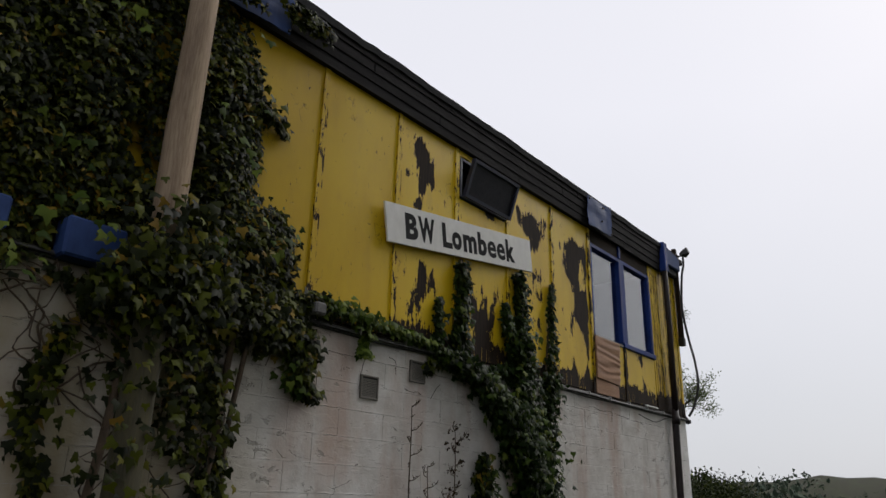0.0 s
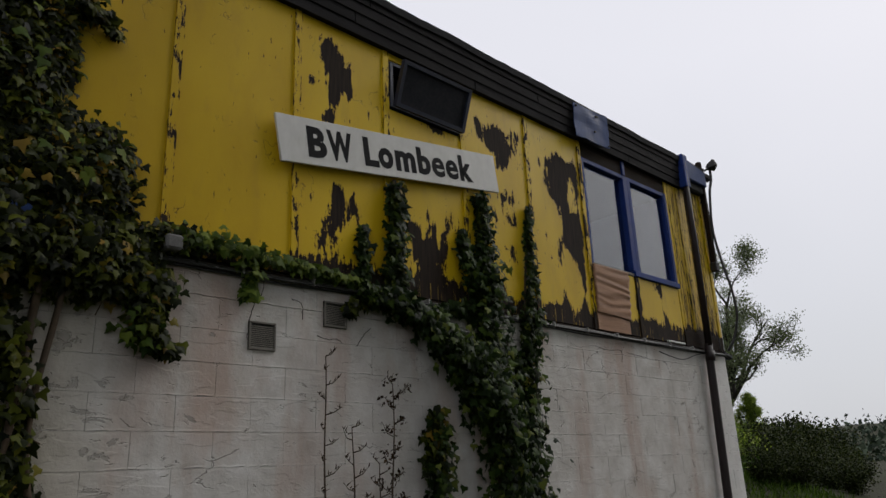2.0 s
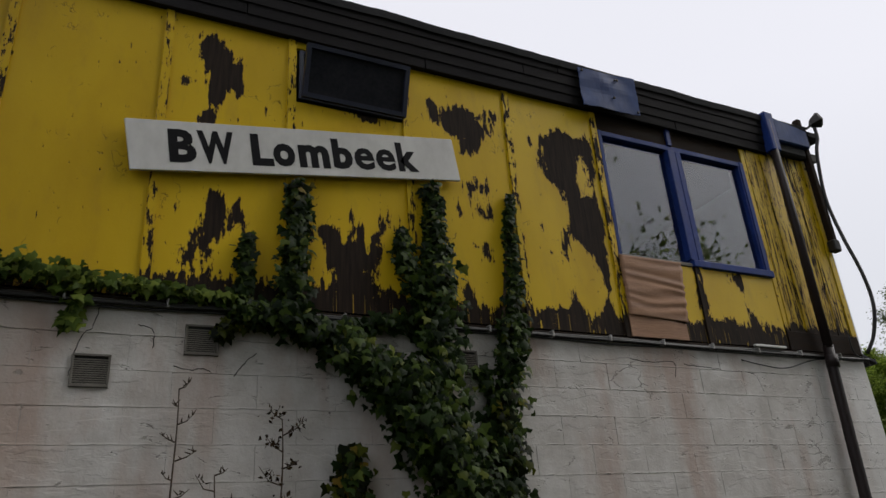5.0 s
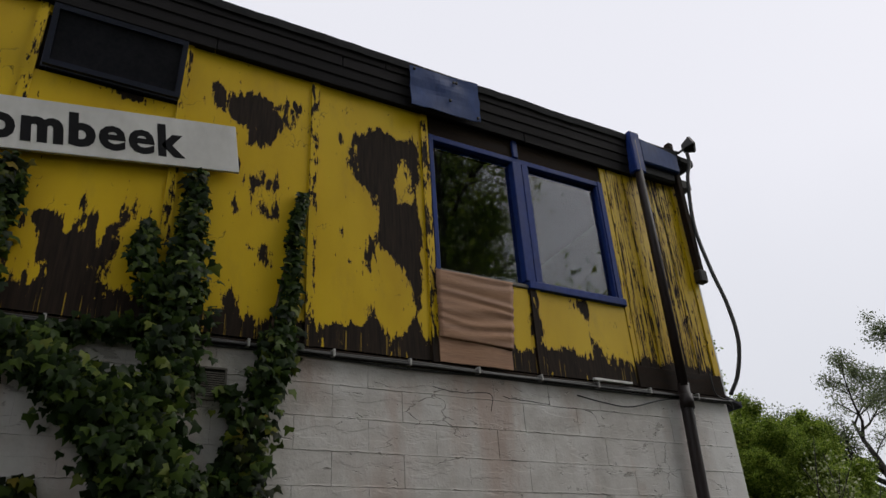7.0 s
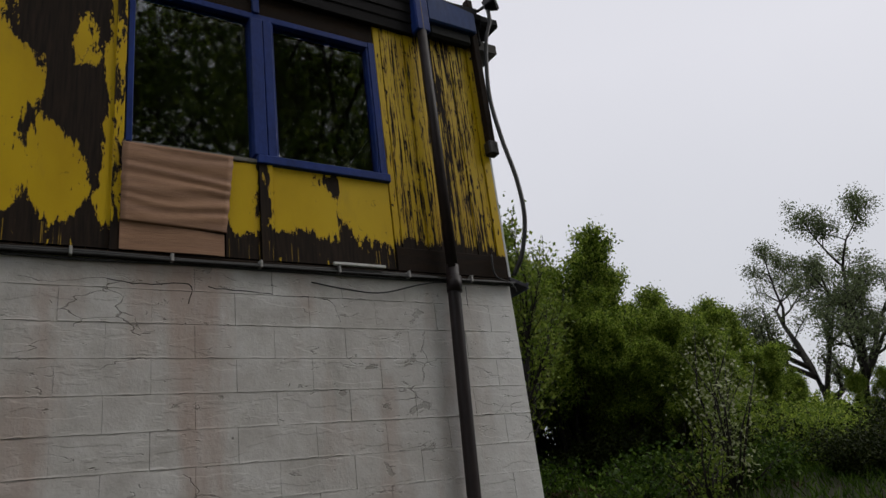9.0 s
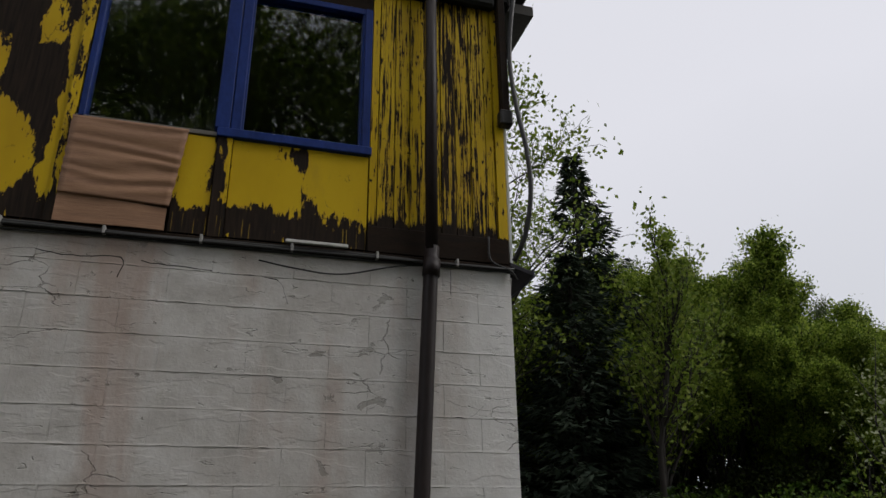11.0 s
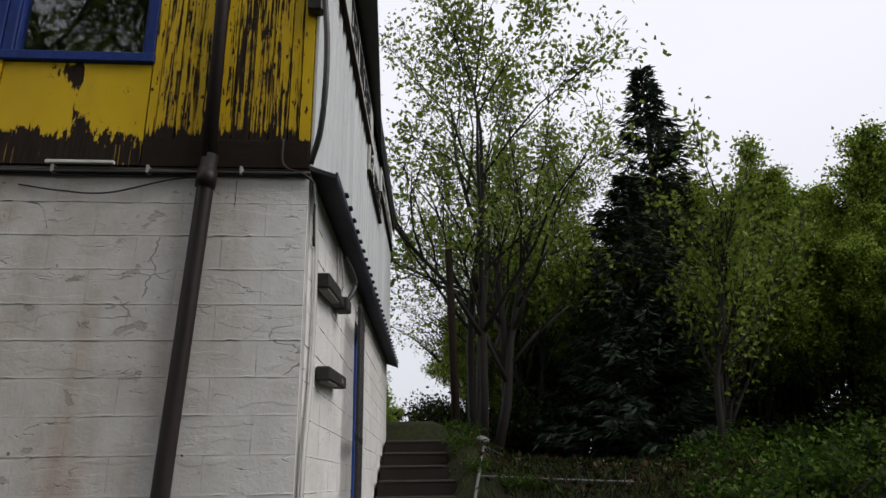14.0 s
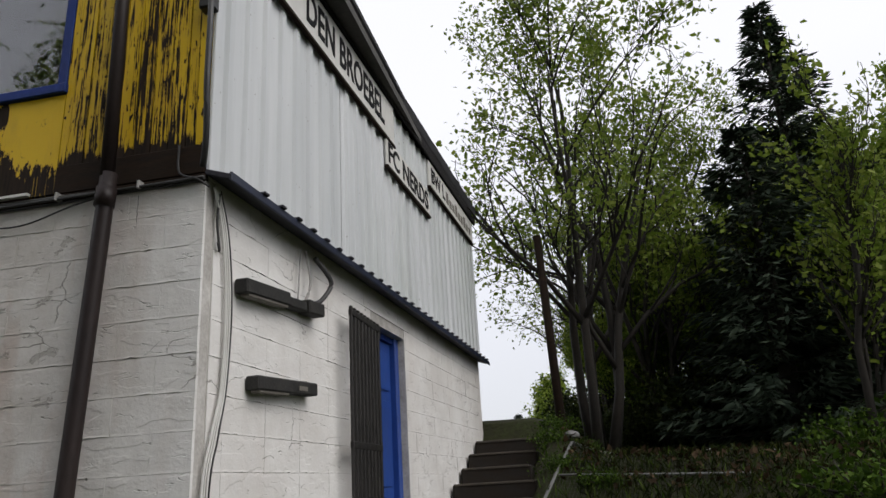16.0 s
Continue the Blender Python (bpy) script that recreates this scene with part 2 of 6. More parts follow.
M_WHITE = white_paint()
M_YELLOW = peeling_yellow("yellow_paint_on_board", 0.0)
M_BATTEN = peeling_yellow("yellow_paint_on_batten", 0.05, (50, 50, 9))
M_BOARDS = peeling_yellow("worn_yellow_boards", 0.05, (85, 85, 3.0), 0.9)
M_MORTAR = simple("painted_mortar", (0.30, 0.28, 0.255), (0.62, 0.60, 0.57), 7, 0.9)
M_FASCIA = simple("black_stained_timber", (0.006, 0.0055, 0.006), (0.022, 0.02, 0.021), 3.0, 0.85, (1, 1, 14), 0.5, vary=0.3, spec=0.15)
M_DARKWOOD = simple("dark_brown_timber", (0.010, 0.007, 0.005), (0.032, 0.02, 0.013), 4.0, 0.85, (1, 1, 8), 0.4, spec=0.15)
M_ROOF = simple("bitumen_felt", (0.02, 0.02, 0.022), (0.055, 0.055, 0.058), 6, 0.9, spec=0.15)
M_BLUE = simple("blue_paint", (0.007, 0.022, 0.11), (0.016, 0.045, 0.23), 5, 0.55, (1, 1, 0.5), spec=0.2)
M_BLUESHEET = simple("blue_steel_sheet", (0.015, 0.033, 0.11), (0.036, 0.072, 0.21), 4, 0.6, (1, 1, 0.4), spec=0.2)
M_SASH = simple("black_blue_paint", (0.006, 0.009, 0.022), (0.014, 0.02, 0.05), 5, 0.5)
M_PLY = simple("bare_plywood", (0.20, 0.10, 0.055), (0.44, 0.25, 0.145), 3, 0.75, (0.6, 1, 9), 0.35)
M_SIGN = simple("white_sign_board", (0.52, 0.51, 0.48), (0.70, 0.69, 0.66), 2.2, 0.5, (1, 1, 0.6))
M_BLACK = simple("black_lettering", (0.006, 0.006, 0.007), (0.016, 0.016, 0.018), 12, 0.7, spec=0.1)
M_PIPE = simple("dark_brown_plastic_pipe", (0.012, 0.008, 0.008), (0.032, 0.022, 0.02), 6, 0.55, (1, 1, 0.3), spec=0.25)
M_CABLE = simple("black_cable", (0.012, 0.012, 0.012), (0.035, 0.034, 0.033), 20, 0.5)
M_GREYCABLE = simple("grey_cable", (0.22, 0.21, 0.20), (0.40, 0.39, 0.37), 20, 0.6)
M_IRON = simple("black_painted_iron", (0.012, 0.012, 0.013), (0.04, 0.036, 0.033), 14, 0.5, metal=0.3)
M_LAMP = simple("weathered_grey_lamp_case", (0.018, 0.018, 0.018), (0.055, 0.053, 0.05), 8, 0.7, spec=0.15)
M_GREYSTONE = simple("grey_concrete_lump", (0.07, 0.068, 0.065), (0.2, 0.195, 0.19), 12, 0.9)
M_VENT = simple("grey_vent_plastic", (0.10, 0.09, 0.075), (0.19, 0.175, 0.15), 14, 0.7)
# near-black stands for the shade in gaps, undersides and vent holes, and fills cracks
M_DARK = simple("cavity_shade_black", (0.008, 0.008, 0.008), (0.02, 0.02, 0.02), 5, 0.95)
# the darkness of the unlit rooms is put into this colour
M_INSIDE = simple("unlit_room_tone", (0.05, 0.048, 0.044), (0.10, 0.095, 0.09), 3, 0.9)
M_SHEET = sheet_mat()
M_SOFFIT = simple("black_soffit_board", (0.012, 0.012, 0.016), (0.04, 0.038, 0.05), 6, 0.8)
M_DOOR = simple("bright_blue_door_paint", (0.014, 0.045, 0.21), (0.024, 0.075, 0.32), 4, 0.4, (1, 1, 0.4))
M_LOG = simple("bare_weathered_timber_post", (0.13, 0.075, 0.04), (0.42, 0.32, 0.22), 2.4, 0.8, (5, 5, 0.5), 0.5)
M_ALGAE = simple("algae_stained_timber", (0.02, 0.018, 0.008), (0.07, 0.06, 0.028), 3, 0.9, (4, 4, 0.6), 0.5)
M_GALV = simple("galvanised_steel", (0.10, 0.10, 0.10), (0.2, 0.2, 0.195), 15, 0.6, metal=0.4)
M_STEP = simple("dark_sleeper_timber", (0.007, 0.005, 0.003), (0.024, 0.016, 0.010), 4, 0.9, (1, 8, 3), 0.5)
M_NOSING = simple("worn_step_edge", (0.03, 0.025, 0.019), (0.085, 0.07, 0.052), 8, 0.85)
M_GROUND = ground_mat()
M_BARK = simple("grey_bark", (0.008, 0.0065, 0.005), (0.03, 0.024, 0.018), 7, 0.95, (1, 1, 0.3), 0.6)
M_STEM = simple("ivy_stem", (0.035, 0.022, 0.013), (0.11, 0.075, 0.045), 12, 0.9)
M_DRY = simple("dead_brown_stalk", (0.035, 0.022, 0.014), (0.10, 0.066, 0.04), 12, 0.9)
M_IVY = leaf_mat("ivy_leaves", ((0.0, (0.004, 0.007, 0.002)), (0.5, (0.017, 0.023, 0.003)), (0.92, (0.10, 0.115, 0.010)), (1.0, (0.26, 0.16, 0.025))))
M_IVYDARK = leaf_mat("dark_ivy_leaves", ((0.0, (0.006, 0.014, 0.003)), (0.6, (0.020, 0.040, 0.006)), (0.93, (0.065, 0.10, 0.014)), (1.0, (0.15, 0.17, 0.03))))
M_IVYLIGHT = leaf_mat("young_ivy_leaves", ((0.0, (0.02, 0.04, 0.006)), (0.5, (0.07, 0.11, 0.014)), (1.0, (0.19, 0.24, 0.04))), 0.5, 0.35)
M_SPRING = leaf_mat("fresh_spring_leaves", ((0.0, (0.10, 0.16, 0.02)), (0.6, (0.19, 0.26, 0.035)), (1.0, (0.28, 0.33, 0.07))), 0.5, 0.4)
M_GREEN = leaf_mat("woodland_leaves", ((0.0, (0.045, 0.085, 0.012)), (0.5, (0.18, 0.265, 0.03)), (1.0, (0.42, 0.51, 0.085))), 0.5, 0.45)
M_WILLOW = leaf_mat("grey_green_leaves", ((0.0, (0.08, 0.11, 0.045)), (0.6, (0.15, 0.19, 0.085)), (1.0, (0.24, 0.27, 0.15))), 0.55, 0.35)
M_SPRUCE = leaf_mat("spruce_needles", ((0.0, (0.022, 0.033, 0.022)), (0.7, (0.046, 0.066, 0.044)), (1.0, (0.11, 0.14, 0.095))), 0.7, 0.1)
M_BLOSSOM = leaf_mat("pale_blossom_and_leaf", ((0.0, (0.12, 0.17, 0.04)), (0.5, (0.26, 0.31, 0.10)), (1.0, (0.55, 0.56, 0.38))), 0.6, 0.35)
# the shade under the canopy is put into this dark leaf colour
M_SHADELEAF = leaf_mat("leaves_in_tree_shade", ((0.0, (0.009, 0.014, 0.003)), (0.7, (0.025, 0.038, 0.007)), (1.0, (0.065, 0.078, 0.015))), 0.6, 0.15)
M_GRASS = leaf_mat("grass_blades", ((0.0, (0.018, 0.038, 0.004)), (0.6, (0.05, 0.098, 0.010)), (1.0, (0.12, 0.19, 0.026))), 0.6, 0.3)
M_LITTER = leaf_mat("dead_leaves", ((0.0, (0.022, 0.013, 0.007)), (0.7, (0.045, 0.028, 0.015)), (1.0, (0.15, 0.10, 0.06))), 0.9, 0.05)
M_GLASS = glass_mat()
# opaque near-black pane with a weak, rough gloss
M_DULLGLASS = simple("dull_dark_glass", (0.008, 0.009, 0.014), (0.03, 0.03, 0.036), 5, 0.45, spec=0.12)
M_CABINET = simple("white_painted_steel", (0.5, 0.5, 0.5), (0.68, 0.68, 0.68), 5, 0.5)


# ---- building helpers ----
SIDE = pose(0, 0, 0, 0, 0, 86.85)  # the gable stands 3 degrees off square; its local x runs away from the corner
FRONT = Matrix.Identity(4)


def box(bm, x0, x1, y0, y1, z0, z1, bevel=0.0, m=None):
    """One box, optionally with chamfered edges."""
    made = bmesh.ops.create_cube(bm, size=1.0)["verts"]
    for v in made:
        v.co = Vector((x0 + (v.co.x + 0.5) * (x1 - x0), y0 + (v.co.y + 0.5) * (y1 - y0), z0 + (v.co.z + 0.5) * (z1 - z0)))
    if bevel:
        edges = list({e for v in made for e in v.link_edges})
        out = bmesh.ops.bevel(bm, geom=edges, offset=bevel, segments=1, affect="EDGES")
        made = list({v for f in out["faces"] for v in f.verts} | {v for v in made if v.is_valid})
    if m is not None:
        bmesh.ops.transform(bm, matrix=m, verts=[v for v in made if v.is_valid])
    return bm


def boxed(*args, **kw):
    return box(bmesh.new(), *args, **kw)


def part(name, bm, material, parent=None, label="", smooth=False):
    """Links a bmesh as one mesh object under a thing or a part."""
    me = bpy.data.meshes.new(name)
    if smooth:
        for f in bm.faces:
            f.smooth = True
    bm.to_mesh(me)
    bm.free()
    me.materials.append(material)
    ob = new(name, me)
    ob.parent = parent
    return tagged(ob, label)


def raw(name, verts, faces, material, parent=None, label="", kind="", smooth=False):
    me = bpy.data.meshes.new(name)
    me.from_pydata(verts, [], faces)
    me.materials.append(material)
    if smooth:
        me.polygons.foreach_set("use_smooth", [True] * len(me.polygons))
    ob = new(name, me)
    ob.parent = parent
    return tagged(ob, label, kind=kind)


def thing(name, label, category, group="", kind="", m=None):
    ob = new(name)
    if m is not None:
        ob.matrix_basis = m
    return tagged(ob, label, category, group, kind)


def tube_data(points, radii, sides=8):
    """Verts and faces of a round tube along points."""
    pts = [Vector(p) for p in points]
    verts, faces = [], []
    up = Vector((0.13, 0.07, 1)).normalized()
    for i, p in enumerate(pts):
        d = (pts[min(i + 1, len(pts) - 1)] - pts[max(i - 1, 0)]).normalized()
        a = d.cross(up if abs(d.dot(up)) < 0.95 else Vector((1, 0, 0))).normalized()
        b = d.cross(a)
        r = radii[i] if isinstance(radii, (list, tuple)) else radii
        for k in range(sides):
            w = 2 * math.pi * k / sides
            verts.append(p + r * (math.cos(w) * a + math.sin(w) * b))
    for i in range(len(pts) - 1):
        for k in range(sides):
            j = (k + 1) % sides
            faces.append((i * sides + k, i * sides + j, (i + 1) * sides + j, (i + 1) * sides + k))
    faces.append(tuple(range(sides))[::-1])
    faces.append(tuple((len(pts) - 1) * sides + k for k in range(sides)))
    return verts, faces


def tube(name, points, radii, material, parent=None, label="", sides=8):
    v, f = tube_data(points, radii, sides)
    return raw(name, v, f, material, parent, label, smooth=True)


def tubes(name, runs, material, parent=None, label="", sides=5, kind=""):
    verts, faces = [], []
    for points, radii in runs:
        v, f = tube_data(points, radii, sides)
        n = len(verts)
        verts += v
        faces += [tuple(i + n for i in q) for q in f]
    return raw(name, verts, faces, material, parent, label, kind, True)


def curve_points(points, steps=6):
    """A smooth Catmull-Rom line through points."""
    p = [Vector(q) for q in points]
    p = [2 * p[0] - p[1]] + p + [2 * p[-1] - p[-2]]
    out = []
    for i in range(1, len(p) - 2):
        for s in range(steps):
            t = s / steps
            out.append(0.5 * (2 * p[i] + (p[i + 1] - p[i - 1]) * t + (2 * p[i - 1] - 5 * p[i] + 4 * p[i + 1] - p[i + 2]) * t * t + (3 * p[i] - p[i - 1] - 3 * p[i + 1] + p[i + 2]) * t**3))
    return out + [p[-2]]


def slab_with_holes(x0, x1, y0, y1, z0, z1, holes=()):
    """A wall between two planes with real openings (x0, x1, z0, z1)."""
    bm = bmesh.new()
    xs = sorted({x0, x1, *[h[0] for h in holes], *[h[1] for h in holes]})
    zs = sorted({z0, z1, *[h[2] for h in holes], *[h[3] for h in holes]})
    solid = lambda i, k: 0 <= i < len(xs) - 1 and 0 <= k < len(zs) - 1 and not any(h[0] <= xs[i] and xs[i + 1] <= h[1] and h[2] <= zs[k] and zs[k + 1] <= h[3] for h in holes)
    at = {}

    def vert(i, k, y):
        if (i, k, y) not in at:
            at[i, k, y] = bm.verts.new((xs[i], y, zs[k]))
        return at[i, k, y]

    for i in range(len(xs) - 1):
        for k in range(len(zs) - 1):
            if not solid(i, k):
                continue
            bm.faces.new([vert(i, k, y0), vert(i + 1, k, y0), vert(i + 1, k + 1, y0), vert(i, k + 1, y0)])
            bm.faces.new([vert(i, k, y1), vert(i, k + 1, y1), vert(i + 1, k + 1, y1), vert(i + 1, k, y1)])
            for di, dk, a, b in ((-1, 0, (i, k), (i, k + 1)), (1, 0, (i + 1, k + 1), (i + 1, k)), (0, -1, (i + 1, k), (i, k)), (0, 1, (i, k + 1), (i + 1, k + 1))):
                if not solid(i + di, k + dk):
                    bm.faces.new([vert(*a, y0), vert(*b, y0), vert(*b, y1), vert(*a, y1)])
    bmesh.ops.recalc_face_normals(bm, faces=bm.faces)
    return bm


def lettering(name, text, width, height, material, parent, m, bold=0.0, depth=0.004):
    """Words as a mesh, fitted into width x height, lying in the local xz plane."""
    cu = bpy.data.curves.new(name, "FONT")
    cu.body, cu.size, cu.offset, cu.extrude, cu.resolution_u = text, 1.0, bold, 0.01, 3
    tmp = new(name, cu)
    me = bpy.data.meshes.new_from_object(tmp.evaluated_get(bpy.context.evaluated_depsgraph_get()))
    bpy.data.objects.remove(tmp)
    co = np.array([v.co for v in me.vertices])
    lo, hi = co.min(0), co.max(0)
    for v in me.vertices:
        u = (v.co.x - lo[0]) / (hi[0] - lo[0]) * width
        w = (v.co.y - lo[1]) / (hi[1] - lo[1]) * height
        v.co = (u, -depth * (0.5 + v.co.z / 0.02), w)
    bm = bmesh.new()
    bm.from_mesh(me)
    bpy.data.meshes.remove(me)
    left = set(bm.verts)
    groups = []
    while left:
        todo, seen = [left.pop()], set()
        while todo:
            q = todo.pop()
            seen.add(q)
            for e in q.link_edges:
                o = e.other_vert(q)
                if o in left:
                    left.discard(o)
                    todo.append(o)
        groups.append(seen)
    for seen in sorted(groups, key=lambda g: min(q.co.x for q in g)):
        order = {q: k for k, q in enumerate(sorted(seen, key=lambda q: q.index))}
        fs = [[order[q] for q in f.verts] for f in bm.faces if f.verts[0] in seen]
        ob = raw("letter", [q.co[:] for q in order], fs, material, parent)
        ob.matrix_basis = m
    bm.free()


# ---- leaves and branches ----
rng = np.random.default_rng(7)
IVY_SHAPE = np.array([(0, 0, 0.0), (-0.42, -0.08, -0.05), (-0.50, 0.34, -0.10), (-0.24, 0.44, 0.0), (0, 1.0, -0.12), (0.24, 0.44, 0.0), (0.50, 0.34, -0.10), (0.42, -0.08, -0.05), (0, 0.32, 0.06)])
IVY_FACES = [(8, i, i + 1) for i in range(7)] + [(8, 7, 0)]
LEAF_SHAPE = np.array([(0, 0, 0), (-0.3, 0.45, 0.08), (0, 1, -0.04), (0.3, 0.45, 0.08)])
LEAF_FACES = [(0, 1, 2), (0, 2, 3)]
SPRAY_SHAPE = np.array([(0, 0, 0), (-0.12, 0.45, -0.03), (0, 1, -0.06), (0.12, 0.45, -0.03)])


def leaves(name, places, ahead, normal, sizes, shape, faces, material, parent, label=""):
    """Many leaves in one mesh: each lies along ahead, faces normal."""
    places, ahead, normal, sizes = (np.asarray(a, float) for a in (places, ahead, normal, sizes))
    ahead = ahead / np.linalg.norm(ahead, axis=1, keepdims=True)
    right = np.cross(ahead, normal)
    right /= np.linalg.norm(right, axis=1, keepdims=True) + 1e-9
    up = np.cross(right, ahead)
    v = places[:, None] + sizes[:, None, None] * (shape[None, :, :1] * right[:, None] + shape[None, :, 1:2] * ahead[:, None] + shape[None, :, 2:] * up[:, None])
    n, k = len(places), len(shape)
    f = (np.arange(n)[:, None, None] * k + np.array(faces)[None]).reshape(-1, 3)
    me = bpy.data.meshes.new(name)
    me.vertices.add(n * k)
    me.vertices.foreach_set("co", v.reshape(-1).astype(np.float32))
    me.loops.add(len(f) * 3)
    me.loops.foreach_set("vertex_index", f.reshape(-1).astype(np.int32))
    me.polygons.add(len(f))
    me.polygons.foreach_set("loop_start", np.arange(0, len(f) * 3, 3, dtype=np.int32))
    me.polygons.foreach_set("loop_total", np.full(len(f), 3, dtype=np.int32))
    me.update(calc_edges=True)
    me.materials.append(material)
    ob = new(name, me)
    ob.parent = parent
    return tagged(ob, label, kind="stuff")


def wall_ivy(root, spots, material, low=0.05, high=0.095):
    """Ivy leaves at spots (x, y, z) on the front wall, tips hanging, faces turned out and up."""
    n = len(spots)
    ahead = np.stack([rng.normal(0, 0.55, n), rng.normal(-0.25, 0.3, n), rng.normal(-0.8, 0.35, n)], 1)
    normal = np.stack([rng.normal(0, 0.5, n), np.full(n, -1.0), rng.normal(0.45, 0.45, n)], 1)
    return leaves("leaf", spots, ahead, normal, rng.uniform(low, high, n), IVY_SHAPE, IVY_FACES, material, root)


def strand(points, width, count, depth, gap=0.0):
    """Leaf spots along a line of (x, z) on the wall."""
    line = np.array([p[:] for p in curve_points([(x, 0, z) for x, z in points], 10)])
    widths = np.interp(np.linspace(0, 1, len(line)), np.linspace(0, 1, len(width)), width)
    i = rng.uniform(0, len(line) - 1.001, count)
    a = i.astype(int)
    p = line[a] + (line[a + 1] - line[a]) * (i - a)[:, None]
    w = widths[a] * 0.78
    p[:, 0] += rng.normal(0, 1, count) * w * 0.55
    p[:, 2] += rng.normal(0, 1, count) * w * 0.35
    p[:, 1] = -0.02 - np.abs(rng.normal(0, 1, count)) * np.minimum(depth, w * 0.8)
    return p


def grow(seed, height, spread, stems=1, levels=3, upward=0.35, first=0.3, twig=1.0, children=6):
    """Tapered limbs of one tree, and the points and directions where its leaves sit."""
    r = np.random.default_rng(seed)
    runs, tips = [], []

    def limb(p, d, length, radius, level):
        pts, dirs = [np.array(p)], []
        n = 6 if level == 0 else 4
        for _ in range(n):
            d = d + r.normal(0, 0.10 + 0.07 * level, 3) + np.array([0, 0, upward * 0.12 * (level > 0)])
            d = d / np.linalg.norm(d)
            pts.append(pts[-1] + d * length / n)
            dirs.append(d)
        radii = [max(radius * (1 - 0.8 * k / n), 0.004) for k in range(n + 1)]
        runs.append(([tuple(q) for q in pts], radii))
        if level >= levels:
            tips.extend((pts[k] + (pts[k + 1] - pts[k]) * r.random(), dirs[k]) for k in range(n) for _ in range(3))
            return
        for _ in range(children + (2 if level == 0 else 0)):
            f = r.uniform(first if level == 0 else 0.25, 1.0)
            k = min(int(f * n), n - 1)
            base = pts[k] + (pts[k + 1] - pts[k]) * (f * n - k)
            turn = r.uniform(0, 2 * math.pi)
            side = np.array([math.cos(turn), math.sin(turn), r.uniform(-0.1, 0.5)])
            way = dirs[k] * (1 - spread) + side * spread
            limb(base, way / np.linalg.norm(way), length * r.uniform(0.32, 0.52) * (1.25 - 0.5 * f), radii[k] * 0.6, level + 1)
        tips.extend((pts[-1], dirs[-1]) for _ in range(3))

    for s in range(stems):
        a = 2 * math.pi * (s + 0.3) / stems
        lean = 0.0 if stems == 1 else 0.15
        off = np.array([math.cos(a), math.sin(a), 0.0])
        limb(off * 0.18 * (stems > 1), np.array([0, 0, 1.0]) + lean * off, height * (0.85 + 0.15 * r.random()), 0.016 * height / stems**0.4 * twig, 0)
    return runs, tips


def tree(name, label, seed, height, spread, material, per_tip, size, category="tree", m=None, cloud=0.25, **kw):
    root = thing(name, label, category, "trees round the yard", m=m)
    runs, tips = grow(seed, height, spread, **kw)
    high = height / max(t[0][2] for t in tips)
    runs = [([(x * high, y * high, z * high) for x, y, z in line], radii) for line, radii in runs]
    tips = [(p * high, d) for p, d in tips]
    tubes("trunk", runs, M_BARK, root, sides=5)
    r = np.random.default_rng(seed + 100)
    p = np.repeat(np.array([t[0] for t in tips]), per_tip, 0)
    d = np.repeat(np.array([t[1] for t in tips]), per_tip, 0)
    n = len(p)
    p = p + r.normal(0, cloud, (n, 3))
    d = d + r.normal(0, 0.9, (n, 3)) - np.array([0, 0, 0.3])
    leaves("crown", p, d, r.normal(0, 1, (n, 3)) + np.array([0, 0, 0.8]), r.uniform(0.6, 1.3, n) * size, LEAF_SHAPE, LEAF_FACES, material, root)
    return root


def spruce(label, seed, height, width, m):
    root = thing("spruce_tree", label, "tree", "trees round the yard", m=m)
    r = np.random.default_rng(seed)
    tube("trunk", [(0, 0, 0), (0.03, 0.02, height * 0.5), (0, 0, height)], [0.16, 0.1, 0.015], M_BARK, root)
    runs, p, d = [], [], []
    whorls = int(height * 6.5)
    for k in range(whorls):
        f = (k + 0.6 * r.random()) / whorls
        z = height * (0.03 + 0.96 * f)
        layer = width * min(1.0, 1.25 * (1 - f)) ** 0.9 * r.uniform(0.75, 1.08) + 0.06
        for _ in range(8 if f > 0.6 else 12):
            a = r.uniform(0, 2 * math.pi)
            reach = layer * r.uniform(0.65, 1.1)
            out = np.array([math.cos(a), math.sin(a), 0])
            sag = -0.42 * (1 - f) + 0.45 * f
            lift = r.uniform(0.2, 0.4)
            bough = lambda t: np.array([0, 0, z]) + out * reach * t + np.array([0, 0, reach * (sag * t + lift * t * t)])
            runs.append(([tuple(bough(t)) for t in (0, 0.35, 0.7, 1.0)], [0.02, 0.014, 0.008, 0.003]))
            for t in np.sqrt(r.uniform(0.02, 1.0, int(14 + 52 * reach / width))):
                side = np.array([-out[1], out[0], 0]) * r.choice((-1, 1)) * r.uniform(0.3, 1.2)
                fan = side * reach * 0.22 * (1.1 - t) * r.random()
                p.append(bough(t) + fan + r.normal(0, 0.02, 3))
                d.append(out * 0.9 + side * 0.8 + np.array([0, 0, r.uniform(-0.75, 0.15)]))
    tubes("branch", runs, M_BARK, root, sides=3, kind="stuff")
    n = len(p)
    leaves("needles", p, d, r.normal(0, 0.5, (n, 3)) + np.array([0, 0, 1.0]), r.uniform(0.12, 0.27, n), SPRAY_SHAPE, LEAF_FACES, M_SPRUCE, root)
    return root


